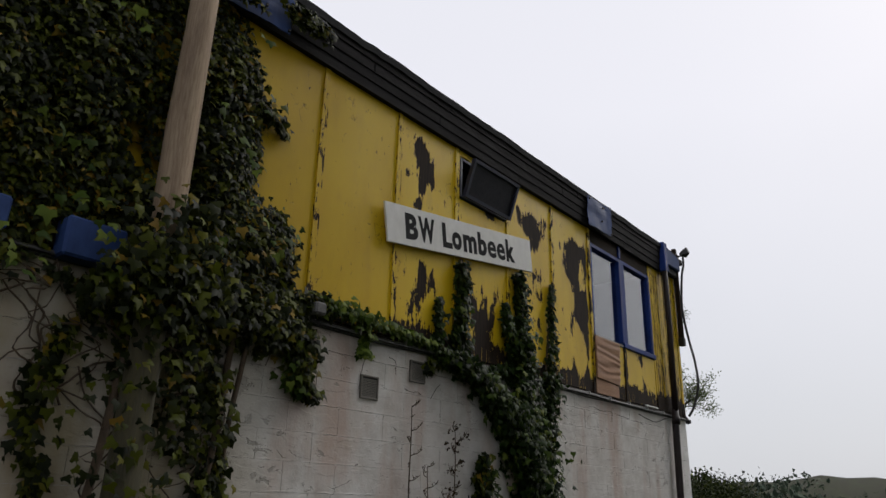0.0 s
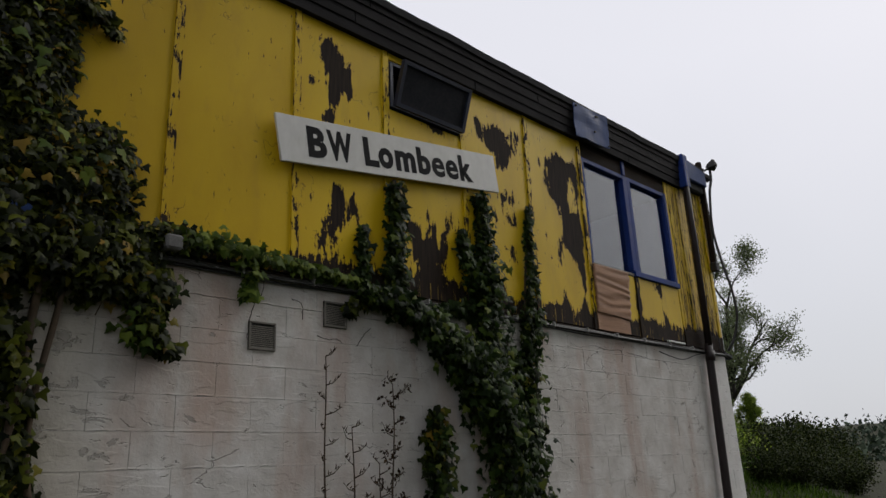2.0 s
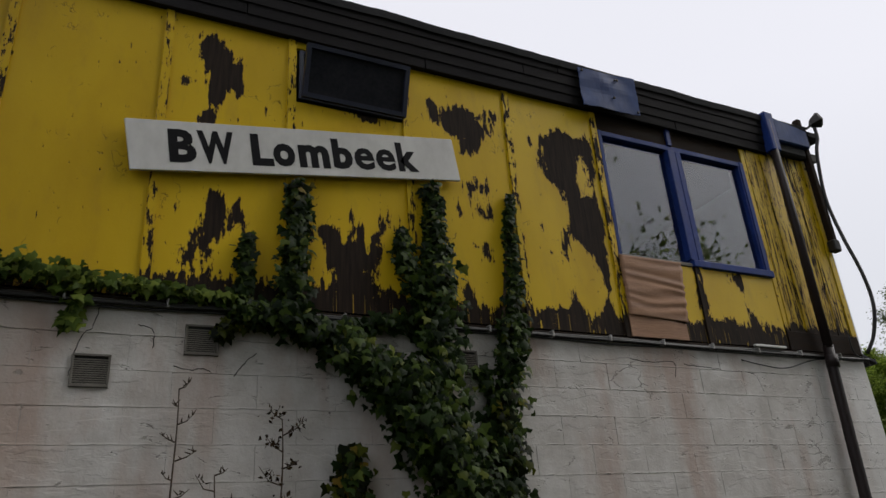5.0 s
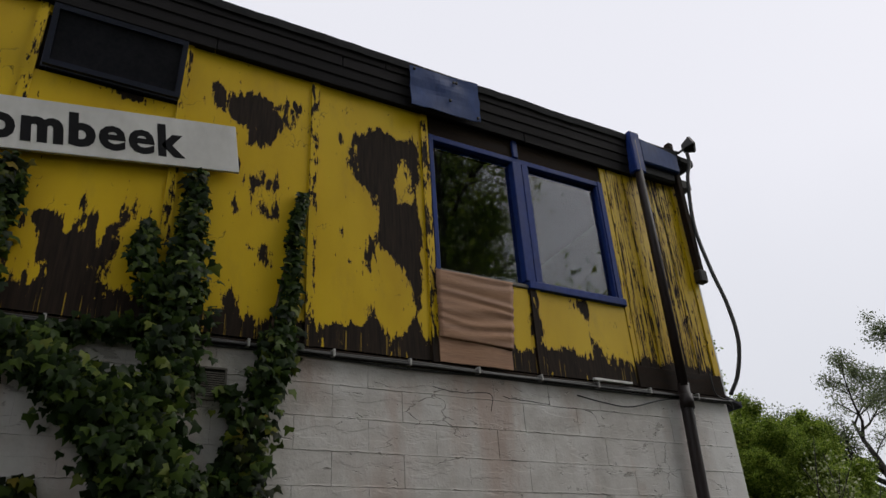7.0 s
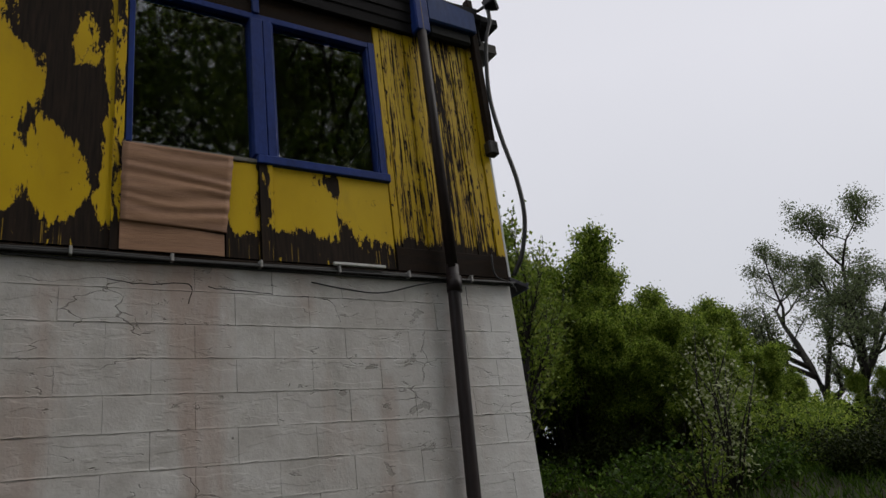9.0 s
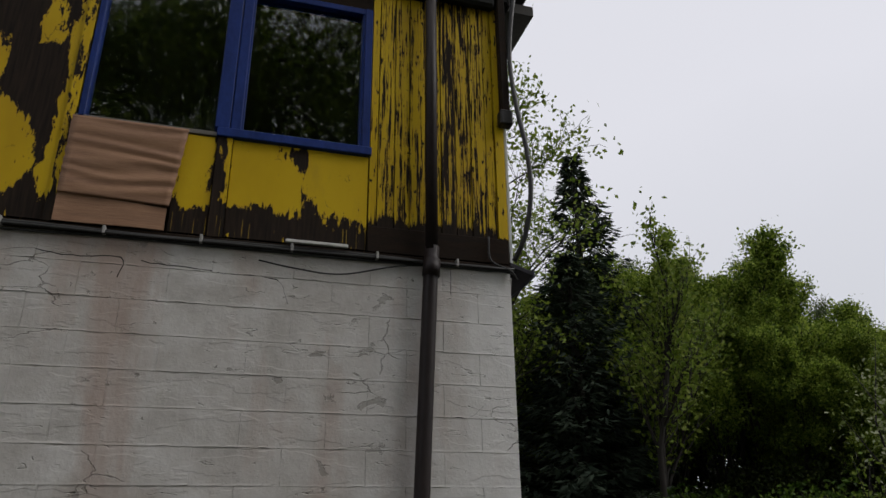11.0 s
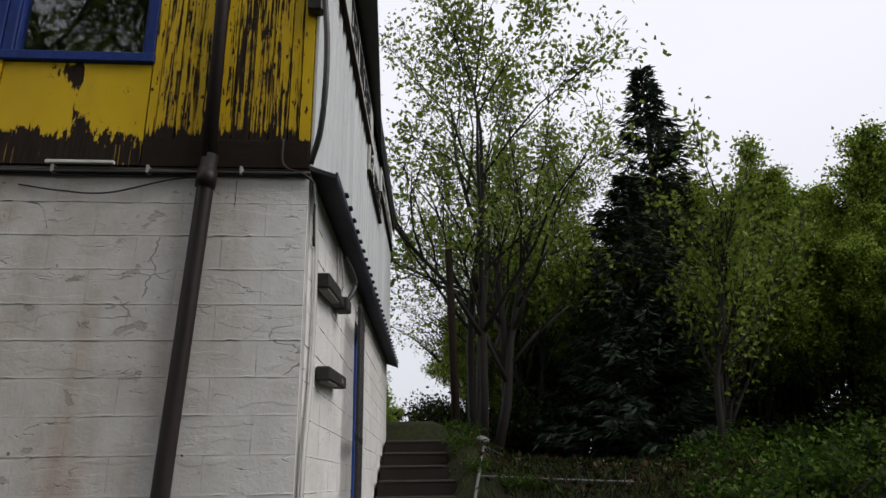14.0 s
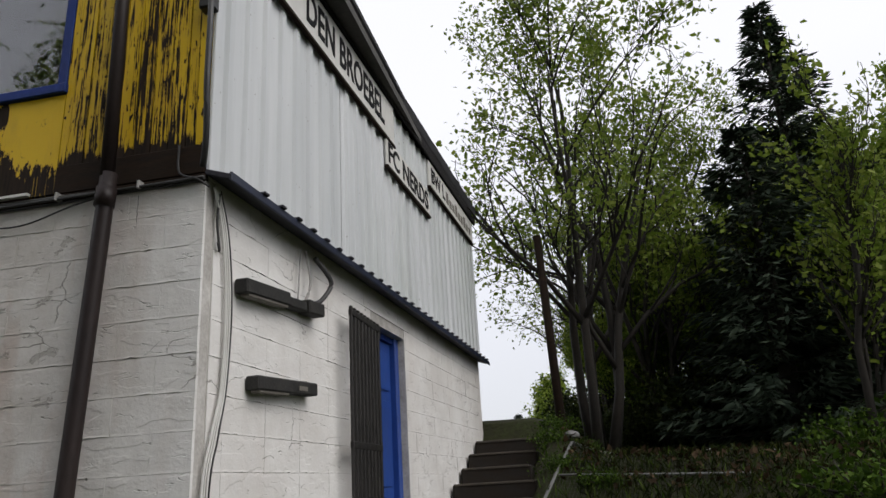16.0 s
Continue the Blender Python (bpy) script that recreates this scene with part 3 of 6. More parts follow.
def bush(label, seed, radius, height, material, count, size, m, name="bush"):
    root = thing(name, label, "bush", "undergrowth", m=m)
    r = np.random.default_rng(seed)
    runs, p = [], []
    for _ in range(14):
        a, reach = r.uniform(0, 2 * math.pi), r.uniform(0.3, 1.0)
        top = np.array([math.cos(a) * radius * reach, math.sin(a) * radius * reach, height * (1.05 - 0.45 * reach) * r.uniform(0.75, 1.1)])
        mid = top * np.array([0.4, 0.4, 0.6]) + r.normal(0, 0.08, 3)
        runs.append(([(0, 0, 0), tuple(mid), tuple(top)], [0.025, 0.015, 0.004]))
        for s in r.uniform(0.15, 1.0, count // 14):
            q = mid * min(s / 0.5, 1) if s < 0.5 else mid + (top - mid) * (s - 0.5) / 0.5
            p.append(q + r.normal(0, 0.16 * radius, 3) * np.array([1, 1, 0.8]))
    tubes("stem", runs, M_BARK, root, sides=4, kind="stuff")
    p = np.array(p)
    p[:, 2] = np.maximum(p[:, 2], 0.03)
    n = len(p)
    leaves("foliage", p, r.normal(0, 1, (n, 3)) + [0, 0, -0.2], r.normal(0, 0.8, (n, 3)) + [0, 0, 1.0], r.uniform(0.6, 1.3, n) * size, LEAF_SHAPE, LEAF_FACES, material, root)
    return root


# ---- ground ----
def smooth(a, b, v):
    f = min(max((v - a) / (b - a), 0.0), 1.0)
    return f * f * (3 - 2 * f)


def ground_z(x, y):
    """The yard falls gently along the front and climbs beside the gable."""
    z = 0.33 - 0.035 * min(max(x + 9.0, -6.0), 13.0)
    climb = 0.0
    if y > -1.5:
        climb = 0.19 * min(y + 1.5, 4.0)
        if y > 2.5:
            climb += 0.41 * min(y - 2.5, 3.7 - 1.45 * smooth(1.0, 1.9, x))
        if y > 6.2:
            climb += 0.05 * min(y - 6.2, 30.0)
    z += climb * smooth(-0.6, 0.2, x) * (1 - 0.55 * smooth(7.0, 22.0, x))
    if x < 1.3 and y > 2.4:
        z -= 0.4 * (1 - smooth(0.95, 1.25, x)) * smooth(2.4, 2.9, y) * (1 - smooth(6.2, 6.6, y))
    far = math.hypot(x, y)
    if far < 60:
        z += 0.05 * (noise.noise((x * 0.6, y * 0.6, 0.3))) * (smooth(0.5, 3.0, y) if -0.2 < x < 1.6 else 1)
    return z


def axis_steps(lo, hi):
    fine = [v * 0.25 for v in range(int(lo / 0.25), int(hi / 0.25) + 1)]
    out, step = [], 0.5
    v = fine[-1]
    while v < 900:
        v += step
        step *= 1.35
        out.append(v)
    neg, step, v = [], 0.5, fine[0]
    while v > -900:
        v -= step
        step *= 1.35
        neg.append(v)
    return neg[::-1] + fine + out


gx, gy = axis_steps(-11, 12), axis_steps(-7, 13)
verts = [(x, y, ground_z(x, y) if not (x < -0.3 and y > 0.3) else -0.35) for y in gy for x in gx]
faces = [(j * len(gx) + i, j * len(gx) + i + 1, (j + 1) * len(gx) + i + 1, (j + 1) * len(gx) + i) for j in range(len(gy) - 1) for i in range(len(gx) - 1)]
ground = raw("ground", verts, faces, M_GROUND, label="dark earth and rough grass rising beside the gable", smooth=True)
tagged(ground, category="ground", kind="structure")

# ---- block walls of the ground storey ----
LEDGE = 3.02
COURSE, BLOCK = 0.1775, 0.42


def setting(name, bm, material, label, category, m=None):
    ob = part(name, bm, material, None, label)
    if m is not None:
        ob.matrix_basis = m
    return tagged(ob, category=category, kind="structure")


wall_front = setting("wall_front", slab_with_holes(-13.0, -0.004, 0.007, 0.2, -0.5, LEDGE), M_MORTAR, "white painted concrete block wall, stained and cracked", "wall")
DOOR = (2.34, 3.20, -0.5, 2.76)
wall_side = setting("wall_side", slab_with_holes(0.2, 6.42, 0.007, 0.2, -0.5, LEDGE + 0.1, [DOOR]), M_MORTAR, "white painted block gable wall with a doorway", "wall", SIDE)
wall_back = setting("wall_back", boxed(-13.0, 0.17, 6.22, 6.4, -0.5, 5.1), M_MORTAR, "plain rendered back wall", "wall")
wall_left = setting("wall_left", boxed(-13.2, -13.0, 0.0, 6.4, -0.5, 5.1), M_MORTAR, "plain rendered end wall", "wall")
# room surfaces behind the panes, coloured dark so the interior reads as unlit
floor_upper = setting("floor_upper", boxed(-13.0, -0.02, 0.2, 6.2, 2.84, 2.98), M_INSIDE, "upper floor coloured dark like an unlit room", "floor")
wall_inner = setting("wall_inner", boxed(-13.0, -0.05, 3.2, 3.3, 2.98, 5.0), M_INSIDE, "inner wall behind the windows, coloured dark like an unlit room", "wall")

# ---- upper storey of yellow panels ----
WINDOW = (-2.46, -0.868, 3.66, 4.735)
HATCH = (-4.845, -4.12, 4.44, 4.82)
wall_upper = setting("wall_upper", slab_with_holes(-13.0, -0.01, 0.03, 0.16, LEDGE, 5.0, [WINDOW, HATCH]), M_DARKWOOD, "dark timber frame wall behind yellow panels", "wall")

# x, z, half width, half height, strength of the peeled patches, panel by panel
PATCHES_BY_NAME_BOARD = (
    (-5.36, 4.64, 0.066, 0.114, 1), (-5.41, 4.68, 0.032, 0.07, 0.9), (-5.26, 4.51, 0.063, 0.095, 0.95), (-5.35, 4.34, 0.04, 0.142, 0.95), (-5.51, 4.41, 0.038, 0.037, 0.85), (-5.21, 4.43, 0.016, 0.104, 0.8),
    (-5.39, 4.16, 0.035, 0.04, 0.85), (-5.05, 4.31, 0.017, 0.047, 0.7), (-5.32, 3.64, 0.034, 0.064, 0.85), (-5.26, 3.55, 0.058, 0.104, 0.8), (-5.33, 3.44, 0.038, 0.139, 0.85), (-5.41, 3.42, 0.029, 0.071, 0.8),
    (-5.18, 3.58, 0.019, 0.075, 0.75), (-5.14, 3.51, 0.016, 0.068, 0.75), (-5.52, 3.59, 0.018, 0.033, 0.7), (-5.45, 3.28, 0.05, 0.048, 0.8),
)
PATCHES_UNDER_HATCH = (
    (-4.45, 4.42, 0.174, 0.026, 0.45), (-4.37, 4.4, 0.071, 0.034, 0.85), (-4.68, 3.55, 0.048, 0.034, 0.95), (-4.63, 3.48, 0.034, 0.087, 0.95), (-4.58, 3.38, 0.064, 0.103, 1), (-4.48, 3.42, 0.035, 0.118, 0.85),
    (-4.52, 3.23, 0.068, 0.088, 0.95), (-4.51, 3.67, 0.016, 0.078, 0.8), (-4.45, 3.52, 0.015, 0.088, 0.8), (-4.75, 3.48, 0.012, 0.055, 0.75), (-4.74, 3.33, 0.009, 0.053, 0.7), (-4.31, 3.69, 0.016, 0.08, 0.8),
    (-4.26, 3.69, 0.014, 0.067, 0.75), (-4.35, 3.5, 0.037, 0.109, 0.8), (-4.79, 3.29, 0.016, 0.029, 0.8), (-4.39, 3.34, 0.051, 0.092, 0.7), (-4.18, 3.61, 0.039, 0.101, 0.6),
)
PATCHES_AFTER_HATCH = (
    (-3.93, 4.62, 0.066, 0.058, 0.55), (-3.9, 4.56, 0.023, 0.067, 0.8), (-3.75, 4.55, 0.076, 0.093, 1), (-3.63, 4.6, 0.064, 0.043, 0.9), (-3.44, 4.63, 0.074, 0.053, 0.9), (-3.62, 4.48, 0.161, 0.046, 1),
    (-3.68, 4.32, 0.055, 0.061, 0.9), (-3.58, 4.38, 0.042, 0.083, 0.9), (-3.75, 4.12, 0.02, 0.055, 0.9), (-3.64, 4.0, 0.05, 0.066, 0.9), (-3.53, 4.05, 0.034, 0.071, 0.8), (-3.6, 3.83, 0.043, 0.048, 0.9),
    (-3.51, 3.84, 0.023, 0.083, 0.8), (-3.75, 3.83, 0.026, 0.062, 0.85), (-3.89, 3.5, 0.011, 0.047, 0.7), (-3.62, 3.59, 0.065, 0.043, 0.5), (-3.56, 3.52, 0.036, 0.07, 0.7), (-3.74, 3.27, 0.033, 0.059, 0.9),
)
PATCHES_BY_WINDOW = (
    (-2.88, 4.48, 0.134, 0.109, 0.95), (-2.63, 4.53, 0.079, 0.075, 0.9), (-2.97, 4.29, 0.08, 0.087, 0.9), (-2.77, 4.26, 0.1, 0.178, 1), (-2.78, 4.0, 0.106, 0.19, 1), (-2.58, 4.39, 0.026, 0.256, 0.8),
    (-2.65, 3.94, 0.083, 0.067, 0.95), (-2.92, 3.71, 0.05, 0.165, 0.9), (-2.74, 3.8, 0.089, 0.089, 1), (-2.63, 3.7, 0.053, 0.182, 0.95), (-2.6, 3.5, 0.024, 0.136, 0.8), (-3.1, 3.8, 0.023, 0.05, 0.9),
    (-3.06, 3.62, 0.015, 0.031, 0.8), (-3.11, 4.49, 0.016, 0.044, 0.7), (-2.81, 4.58, 0.06, 0.056, 0.9), (-3.02, 3.16, 0.078, 0.031, 0.8), (-2.91, 3.28, 0.03, 0.064, 0.8), (-2.63, 3.21, 0.039, 0.08, 0.8),
)
PATCHES_UNDER_WINDOW = ((-1.30, 3.60, 0.05, 0.05, 0.95), (-1.25, 3.52, 0.025, 0.09, 0.85), (-1.72, 3.40, 0.03, 0.2, 0.7), (-1.97, 3.32, 0.03, 0.16, 0.8), (-1.21, 3.27, 0.05, 0.07, 0.8), (-1.52, 3.22, 0.10, 0.04, 0.7), (-1.02, 3.22, 0.08, 0.04, 0.7))
PAINT_LEFT_BY_WINDOW = ((-2.7, 4.25, 0.034, 0.133, -0.9), (-2.9, 3.89, 0.047, 0.122, -0.8), (-2.83, 3.66, 0.039, 0.063, -0.7), (-2.69, 4.17, 0.021, 0.061, -0.6), (-3.13, 4.12, 0.046, 0.125, -0.4), (-2.97, 3.95, 0.046, 0.082, -0.5), (-3.5, 4.27, 0.036, 0.057, -0.5))
BLOBS = PAINT_LEFT_BY_WINDOW + PATCHES_BY_NAME_BOARD + PATCHES_UNDER_HATCH + PATCHES_AFTER_HATCH + PATCHES_BY_WINDOW + PATCHES_UNDER_WINDOW


def peel_at(x, z, worn):
    s = worn
    for bx, bz, rx, rz, k in BLOBS:
        q = ((x - bx) / (1.05 * rx)) ** 2 + ((z - bz) / (1.05 * rz)) ** 2
        if q < 9:
            s += 1.25 * k * math.exp(-0.55 * q)
    edge = 3.15 + 0.06 * (1 + noise.noise((x * 6.0, 0, 2.0))) * (1.0 if x > -5.6 else 0.15)
    s += 1.3 * (1 - smooth(edge - 0.10, edge + 0.08, z))
    return s


def painted(name, x0, x1, z0, z1, y, thick, worn, material, parent, step=0.02):
    """A board with a fine front face that carries how far its paint is gone."""
    nx, nz = max(int((x1 - x0) / step), 2), max(int((z1 - z0) / step), 2)
    v, f, peel = [], [], []
    for k in range(nz + 1):
        for i in range(nx + 1):
            x, z = x0 + (x1 - x0) * i / nx, z0 + (z1 - z0) * k / nz
            lift = 0.004 * noise.noise((x * 2.5, z * 1.7, 5.0))
            v.append((x, y + lift, z))
            peel.append(peel_at(x, z, worn))
    row = nx + 1
    f = [(k * row + i, k * row + i + 1, (k + 1) * row + i + 1, (k + 1) * row + i) for k in range(nz) for i in range(nx)]
    rim = [i for i in range(nx + 1)] + [k * row + nx for k in range(1, nz + 1)] + [nz * row + i for i in range(nx - 1, -1, -1)] + [k * row for k in range(nz - 1, 0, -1)]
    n0 = len(v)
    for i in rim:
        v.append((v[i][0], y + thick, v[i][2]))
        peel.append(peel[i])
    for a in range(len(rim)):
        b = (a + 1) % len(rim)
        f.append((rim[b], rim[a], n0 + a, n0 + b))
    ob = raw(name, v, f, material, parent)
    ob.data.attributes.new("peel", "FLOAT", "POINT").data.foreach_set("value", peel)
    return ob


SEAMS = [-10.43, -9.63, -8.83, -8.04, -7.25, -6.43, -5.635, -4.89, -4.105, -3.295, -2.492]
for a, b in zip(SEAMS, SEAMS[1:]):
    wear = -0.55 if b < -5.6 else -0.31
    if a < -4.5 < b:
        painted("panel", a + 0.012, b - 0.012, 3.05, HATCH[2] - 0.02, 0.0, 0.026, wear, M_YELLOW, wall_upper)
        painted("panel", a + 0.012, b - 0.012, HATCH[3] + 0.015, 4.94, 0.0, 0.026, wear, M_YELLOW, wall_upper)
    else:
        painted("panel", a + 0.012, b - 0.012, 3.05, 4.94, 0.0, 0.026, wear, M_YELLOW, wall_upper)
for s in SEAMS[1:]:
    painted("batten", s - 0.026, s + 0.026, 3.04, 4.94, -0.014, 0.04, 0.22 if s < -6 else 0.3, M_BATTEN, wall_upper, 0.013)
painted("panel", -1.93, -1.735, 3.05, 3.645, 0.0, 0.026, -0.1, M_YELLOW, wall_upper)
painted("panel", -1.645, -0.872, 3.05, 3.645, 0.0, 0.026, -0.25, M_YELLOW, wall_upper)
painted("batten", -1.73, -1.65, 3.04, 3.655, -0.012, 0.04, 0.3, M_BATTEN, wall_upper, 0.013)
# tongue-and-groove boards beside the window
bx = -0.866
for k, w in enumerate((0.05, 0.10, 0.095, 0.10, 0.10, 0.095, 0.10, 0.10, 0.06)):
    painted("board", bx + 0.003, bx + w - 0.003, 3.20, 4.93, -0.004 - 0.004 * (k % 2), 0.03, 0.34 + 0.08 * ((k * 3) % 4) - 0.12 * (k < 3), M_BOARDS, wall_upper, 0.02)
    bx += w
painted("edge_strip", bx + 0.004, -0.004, 3.20, 4.93, -0.012, 0.04, -0.12, M_BATTEN, wall_upper, 0.02)
part("base_strip", boxed(-0.866, -0.004, -0.012, 0.028, 3.04, 3.20, 0.004), M_DARKWOOD, wall_upper)
part("head_strip", boxed(-2.46, -0.868, 0.0, 0.03, 4.735, 4.94, 0.004), M_DARKWOOD, wall_upper, "dark weathered strip above the window")
part("sill_plate", boxed(-13.0, 0.0, -0.012, 0.03, 2.995, 3.036, 0.005), M_DARKWOOD, wall_upper, "black timber plate on the block wall")

# ---- roof and fascia ----
roof = setting("roof", boxed(-13.2, 0.28, -0.06, 6.42, 5.17, 5.258, 0.02), M_ROOF, "flat black bitumen felt roof", "roof")
ceiling = setting("ceiling", boxed(-13.0, 0.3, 0.05, 6.2, 5.0, 5.08), M_INSIDE, "ceiling under the flat roof, coloured dark like an unlit room", "ceiling")
fascia = thing("fascia", "weathered black timber fascia boards along the roof edge", "fascia", kind="structure")
for k in range(4):
    z0 = 4.885 + 0.085 * k
    x = -13.0
    r = random.Random(k)
    while x < -0.55:
        x2 = min(x + r.uniform(2.2, 3.6), -0.52)
        bm = boxed(x, x2 - 0.004, -0.045 - 0.008 * k, -0.02 - 0.008 * k + 0.02, z0, z0 + 0.089, 0.005)
        for v in bm.verts:
            v.co.z += 0.006 * noise.noise((v.co.x * 0.7, k, 0)) + r.uniform(-0.003, 0.003)
        part("board", bm, M_FASCIA, fascia)
        x = x2
# near-black sheet for the shade between the boards
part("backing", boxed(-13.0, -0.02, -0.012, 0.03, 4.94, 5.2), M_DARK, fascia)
# the torn felt edge over the fascia
v, f = [], []
n = 260
for i in range(n + 1):
    x = -13.0 + 13.05 * i / n
    dz = 0.014 * noise.noise((x * 2.0, 0, 0)) + 0.008 * noise.noise((x * 9.0, 1, 0))
    v += [(x, -0.082, 5.20 + dz), (x, -0.09, 5.258 + dz), (x, 0.03, 5.272 + dz)]
    if i:
        a, b = 3 * (i - 1), 3 * i
        f += [(a, b, b + 1, a + 1), (a + 1, b + 1, b + 2, a + 2)]
raw("felt_edge", v, f, M_ROOF, fascia, "curled bitumen felt edge")


def metal_patch(x0, x1, z0, z1, y, label):
    root = thing("metal_sheet", label, "metal sheet", "sheets nailed on the fascia")
    bm = bmesh.new()
    bmesh.ops.create_grid(bm, x_segments=14, y_segments=10, size=0.5)
    for q in bm.verts:
        u, w = q.co.x + 0.5, q.co.y + 0.5
        ragged = 0.012 * noise.noise((u * 9, w * 9, x0))
        q.co = Vector((x0 + u * (x1 - x0) + (ragged if u > 0.95 else 0), y + 0.012 * noise.noise((u * 3, w * 3, x0)), z0 + w * (z1 - z0) + 0.025 * u + (ragged if w < 0.06 else 0)))
    geom = bmesh.ops.extrude_face_region(bm, geom=list(bm.faces))["geom"]
    for q in geom:
        if isinstance(q, bmesh.types.BMVert):
            q.co.y += 0.006
    bmesh.ops.recalc_face_normals(bm, faces=bm.faces)
    sheet = part("sheet", bm, M_BLUESHEET, root)
    for u, w in ((0.62, 0.86), (0.66, 0.87), (0.55, 0.35), (0.05, 0.9), (0.95, 0.1)):
        part("nail", boxed(x0 + u * (x1 - x0) - 0.008, x0 + u * (x1 - x0) + 0.008, y - 0.02, y - 0.004, z0 + w * (z1 - z0) - 0.006, z0 + w * (z1 - z0) + 0.012, 0.002), M_IRON, sheet)
    return root


metal_patch(-2.63, -2.06, 4.875, 5.225, -0.10, "dented blue steel sheet nailed over the fascia")
metal_patch(-7.35, -6.86, 4.865, 5.215, -0.10, "faded blue steel sheet on the ivy-grown fascia")

# ---- windows ----
window_1 = thing("window_1", "wide blue timber window with two dark panes", "window", kind="structure")
W = WINDOW
part("frame", boxed(W[0], W[0] + 0.035, -0.012, 0.09, W[2], W[3], 0.004), M_BLUE, window_1)
part("frame", boxed(W[1] - 0.05, W[1], -0.012, 0.09, W[2], W[3], 0.004), M_BLUE, window_1)
part("frame", boxed(W[0] + 0.035, W[1] - 0.05, -0.008, 0.09, W[3] - 0.045, W[3], 0.004), M_BLUE, window_1)
part("sill", boxed(-1.74, W[1] + 0.01, -0.03, 0.09, W[2] - 0.012, W[2] + 0.045, 0.005), M_BLUE, window_1)
part("sill", boxed(W[0] - 0.01, -1.74, -0.012, 0.09, W[2] - 0.01, W[2] + 0.018, 0.004), M_VENT, window_1, "worn bare sill edge")
part("mullion", boxed(-1.755, -1.675, -0.02, 0.09, W[2] + 0.045, W[3] - 0.045, 0.005), M_BLUE, window_1)
part("mullion", boxed(-1.671, -1.612, -0.016, 0.09, W[2] + 0.045, W[3] - 0.045, 0.005), M_BLUE, window_1)
part("mullion_post", boxed(-1.735, -1.69, -0.02, 0.03, W[3], 4.93, 0.004), M_BLUE, window_1)
for x0, x1 in ((-1.615, -1.60), (-0.933, -0.918)):
    part("casement_bead", boxed(x0, x1, -0.004, 0.06, W[2] + 0.045, W[3] - 0.045, 0.003), M_BLUE, window_1)
for x0, x1 in ((W[0] + 0.035, -1.74), (-1.60, -0.933)):
    pane = part("pane", boxed(x0, x1, 0.035, 0.041, W[2] + 0.018, W[3] - 0.045), M_GLASS, window_1)
    pane.visible_shadow = False

window_2 = thing("window_2", "small blue-black hopper window tilted open at the top", "window", kind="structure")
Q = HATCH
for a in ((Q[0], Q[0] + 0.03, Q[2], Q[3]), (Q[1] - 0.03, Q[1], Q[2], Q[3]), (Q[0] + 0.03, Q[1] - 0.03, Q[2], Q[2] + 0.03), (Q[0] + 0.03, Q[1] - 0.03, Q[3] - 0.03, Q[3])):
    part("frame", boxed(a[0], a[1], -0.01, 0.09, a[2], a[3], 0.004), M_SASH, window_2)
bm = bmesh.new()
for a in ((Q[0] + 0.01, Q[0] + 0.04, 0, 0.35), (Q[1] - 0.04, Q[1] - 0.01, 0, 0.35), (Q[0] + 0.04, Q[1] - 0.04, 0, 0.03), (Q[0] + 0.04, Q[1] - 0.04, 0.32, 0.35)):
    box(bm, a[0], a[1], -0.03, 0.01, a[2], a[3])
sash = part("sash", bm, M_SASH, window_2, "blue-black sash leaning outwards")
sash.matrix_basis = pose(0, -0.03, Q[2] + 0.0, 19, 0, 0)
part("pane", boxed(Q[0] + 0.04, Q[1] - 0.04, -0.012, -0.006, 0.03, 0.32), M_DULLGLASS, sash, "dull dark pane")
part("stay", boxed(Q[1] - 0.06, Q[1] - 0.045, 0.0, 0.10, 0.2, 0.212), M_IRON, sash, "thin iron window stay")

# ---- plywood over a broken panel ----
plywood = thing("plywood_sheet", "warped bare plywood nailed under the window", "board")
bm = bmesh.new()
bmesh.ops.create_grid(bm, x_segments=18, y_segments=40, size=0.5)
for q in bm.verts:
    u, w = q.co.x + 0.5, q.co.y + 0.5
    ripple = 0.007 * math.sin(w * 34 + 5.0 * noise.noise((u * 1.3, w * 3.5, 0)) + 2 * u) * (0.3 + w * (1 - w) * 3) * (0.4 + 0.6 * u)
    q.co = Vector((-2.475 + u * (0.54 + 0.05 * w) + 0.006 * noise.noise((w * 12, u, 1)), -0.034 + ripple, 3.20 + w * 0.455 - 0.02 * u * (1 - w)))
geom = bmesh.ops.extrude_face_region(bm, geom=list(bm.faces))["geom"]
for q in geom:
    if isinstance(q, bmesh.types.BMVert):
        q.co.y += 0.012
bmesh.ops.recalc_face_normals(bm, faces=bm.faces)
part("upper_sheet", bm, M_PLY, plywood, smooth=True)
bm = bmesh.new()
bmesh.ops.create_grid(bm, x_segments=18, y_segments=4, size=0.5)
for q in bm.verts:
    u, w = q.co.x + 0.5, q.co.y + 0.5
    q.co = Vector((-2.475 + u * 0.53, -0.022 + 0.004 * math.sin(u * 7), 3.045 + w * (0.16 - 0.035 * u)))
geom = bmesh.ops.extrude_face_region(bm, geom=list(bm.faces))["geom"]
for q in geom:
    if isinstance(q, bmesh.types.BMVert):
        q.co.y += 0.012
bmesh.ops.recalc_face_normals(bm, faces=bm.faces)
part("lower_strip", bm, M_PLY, plywood)

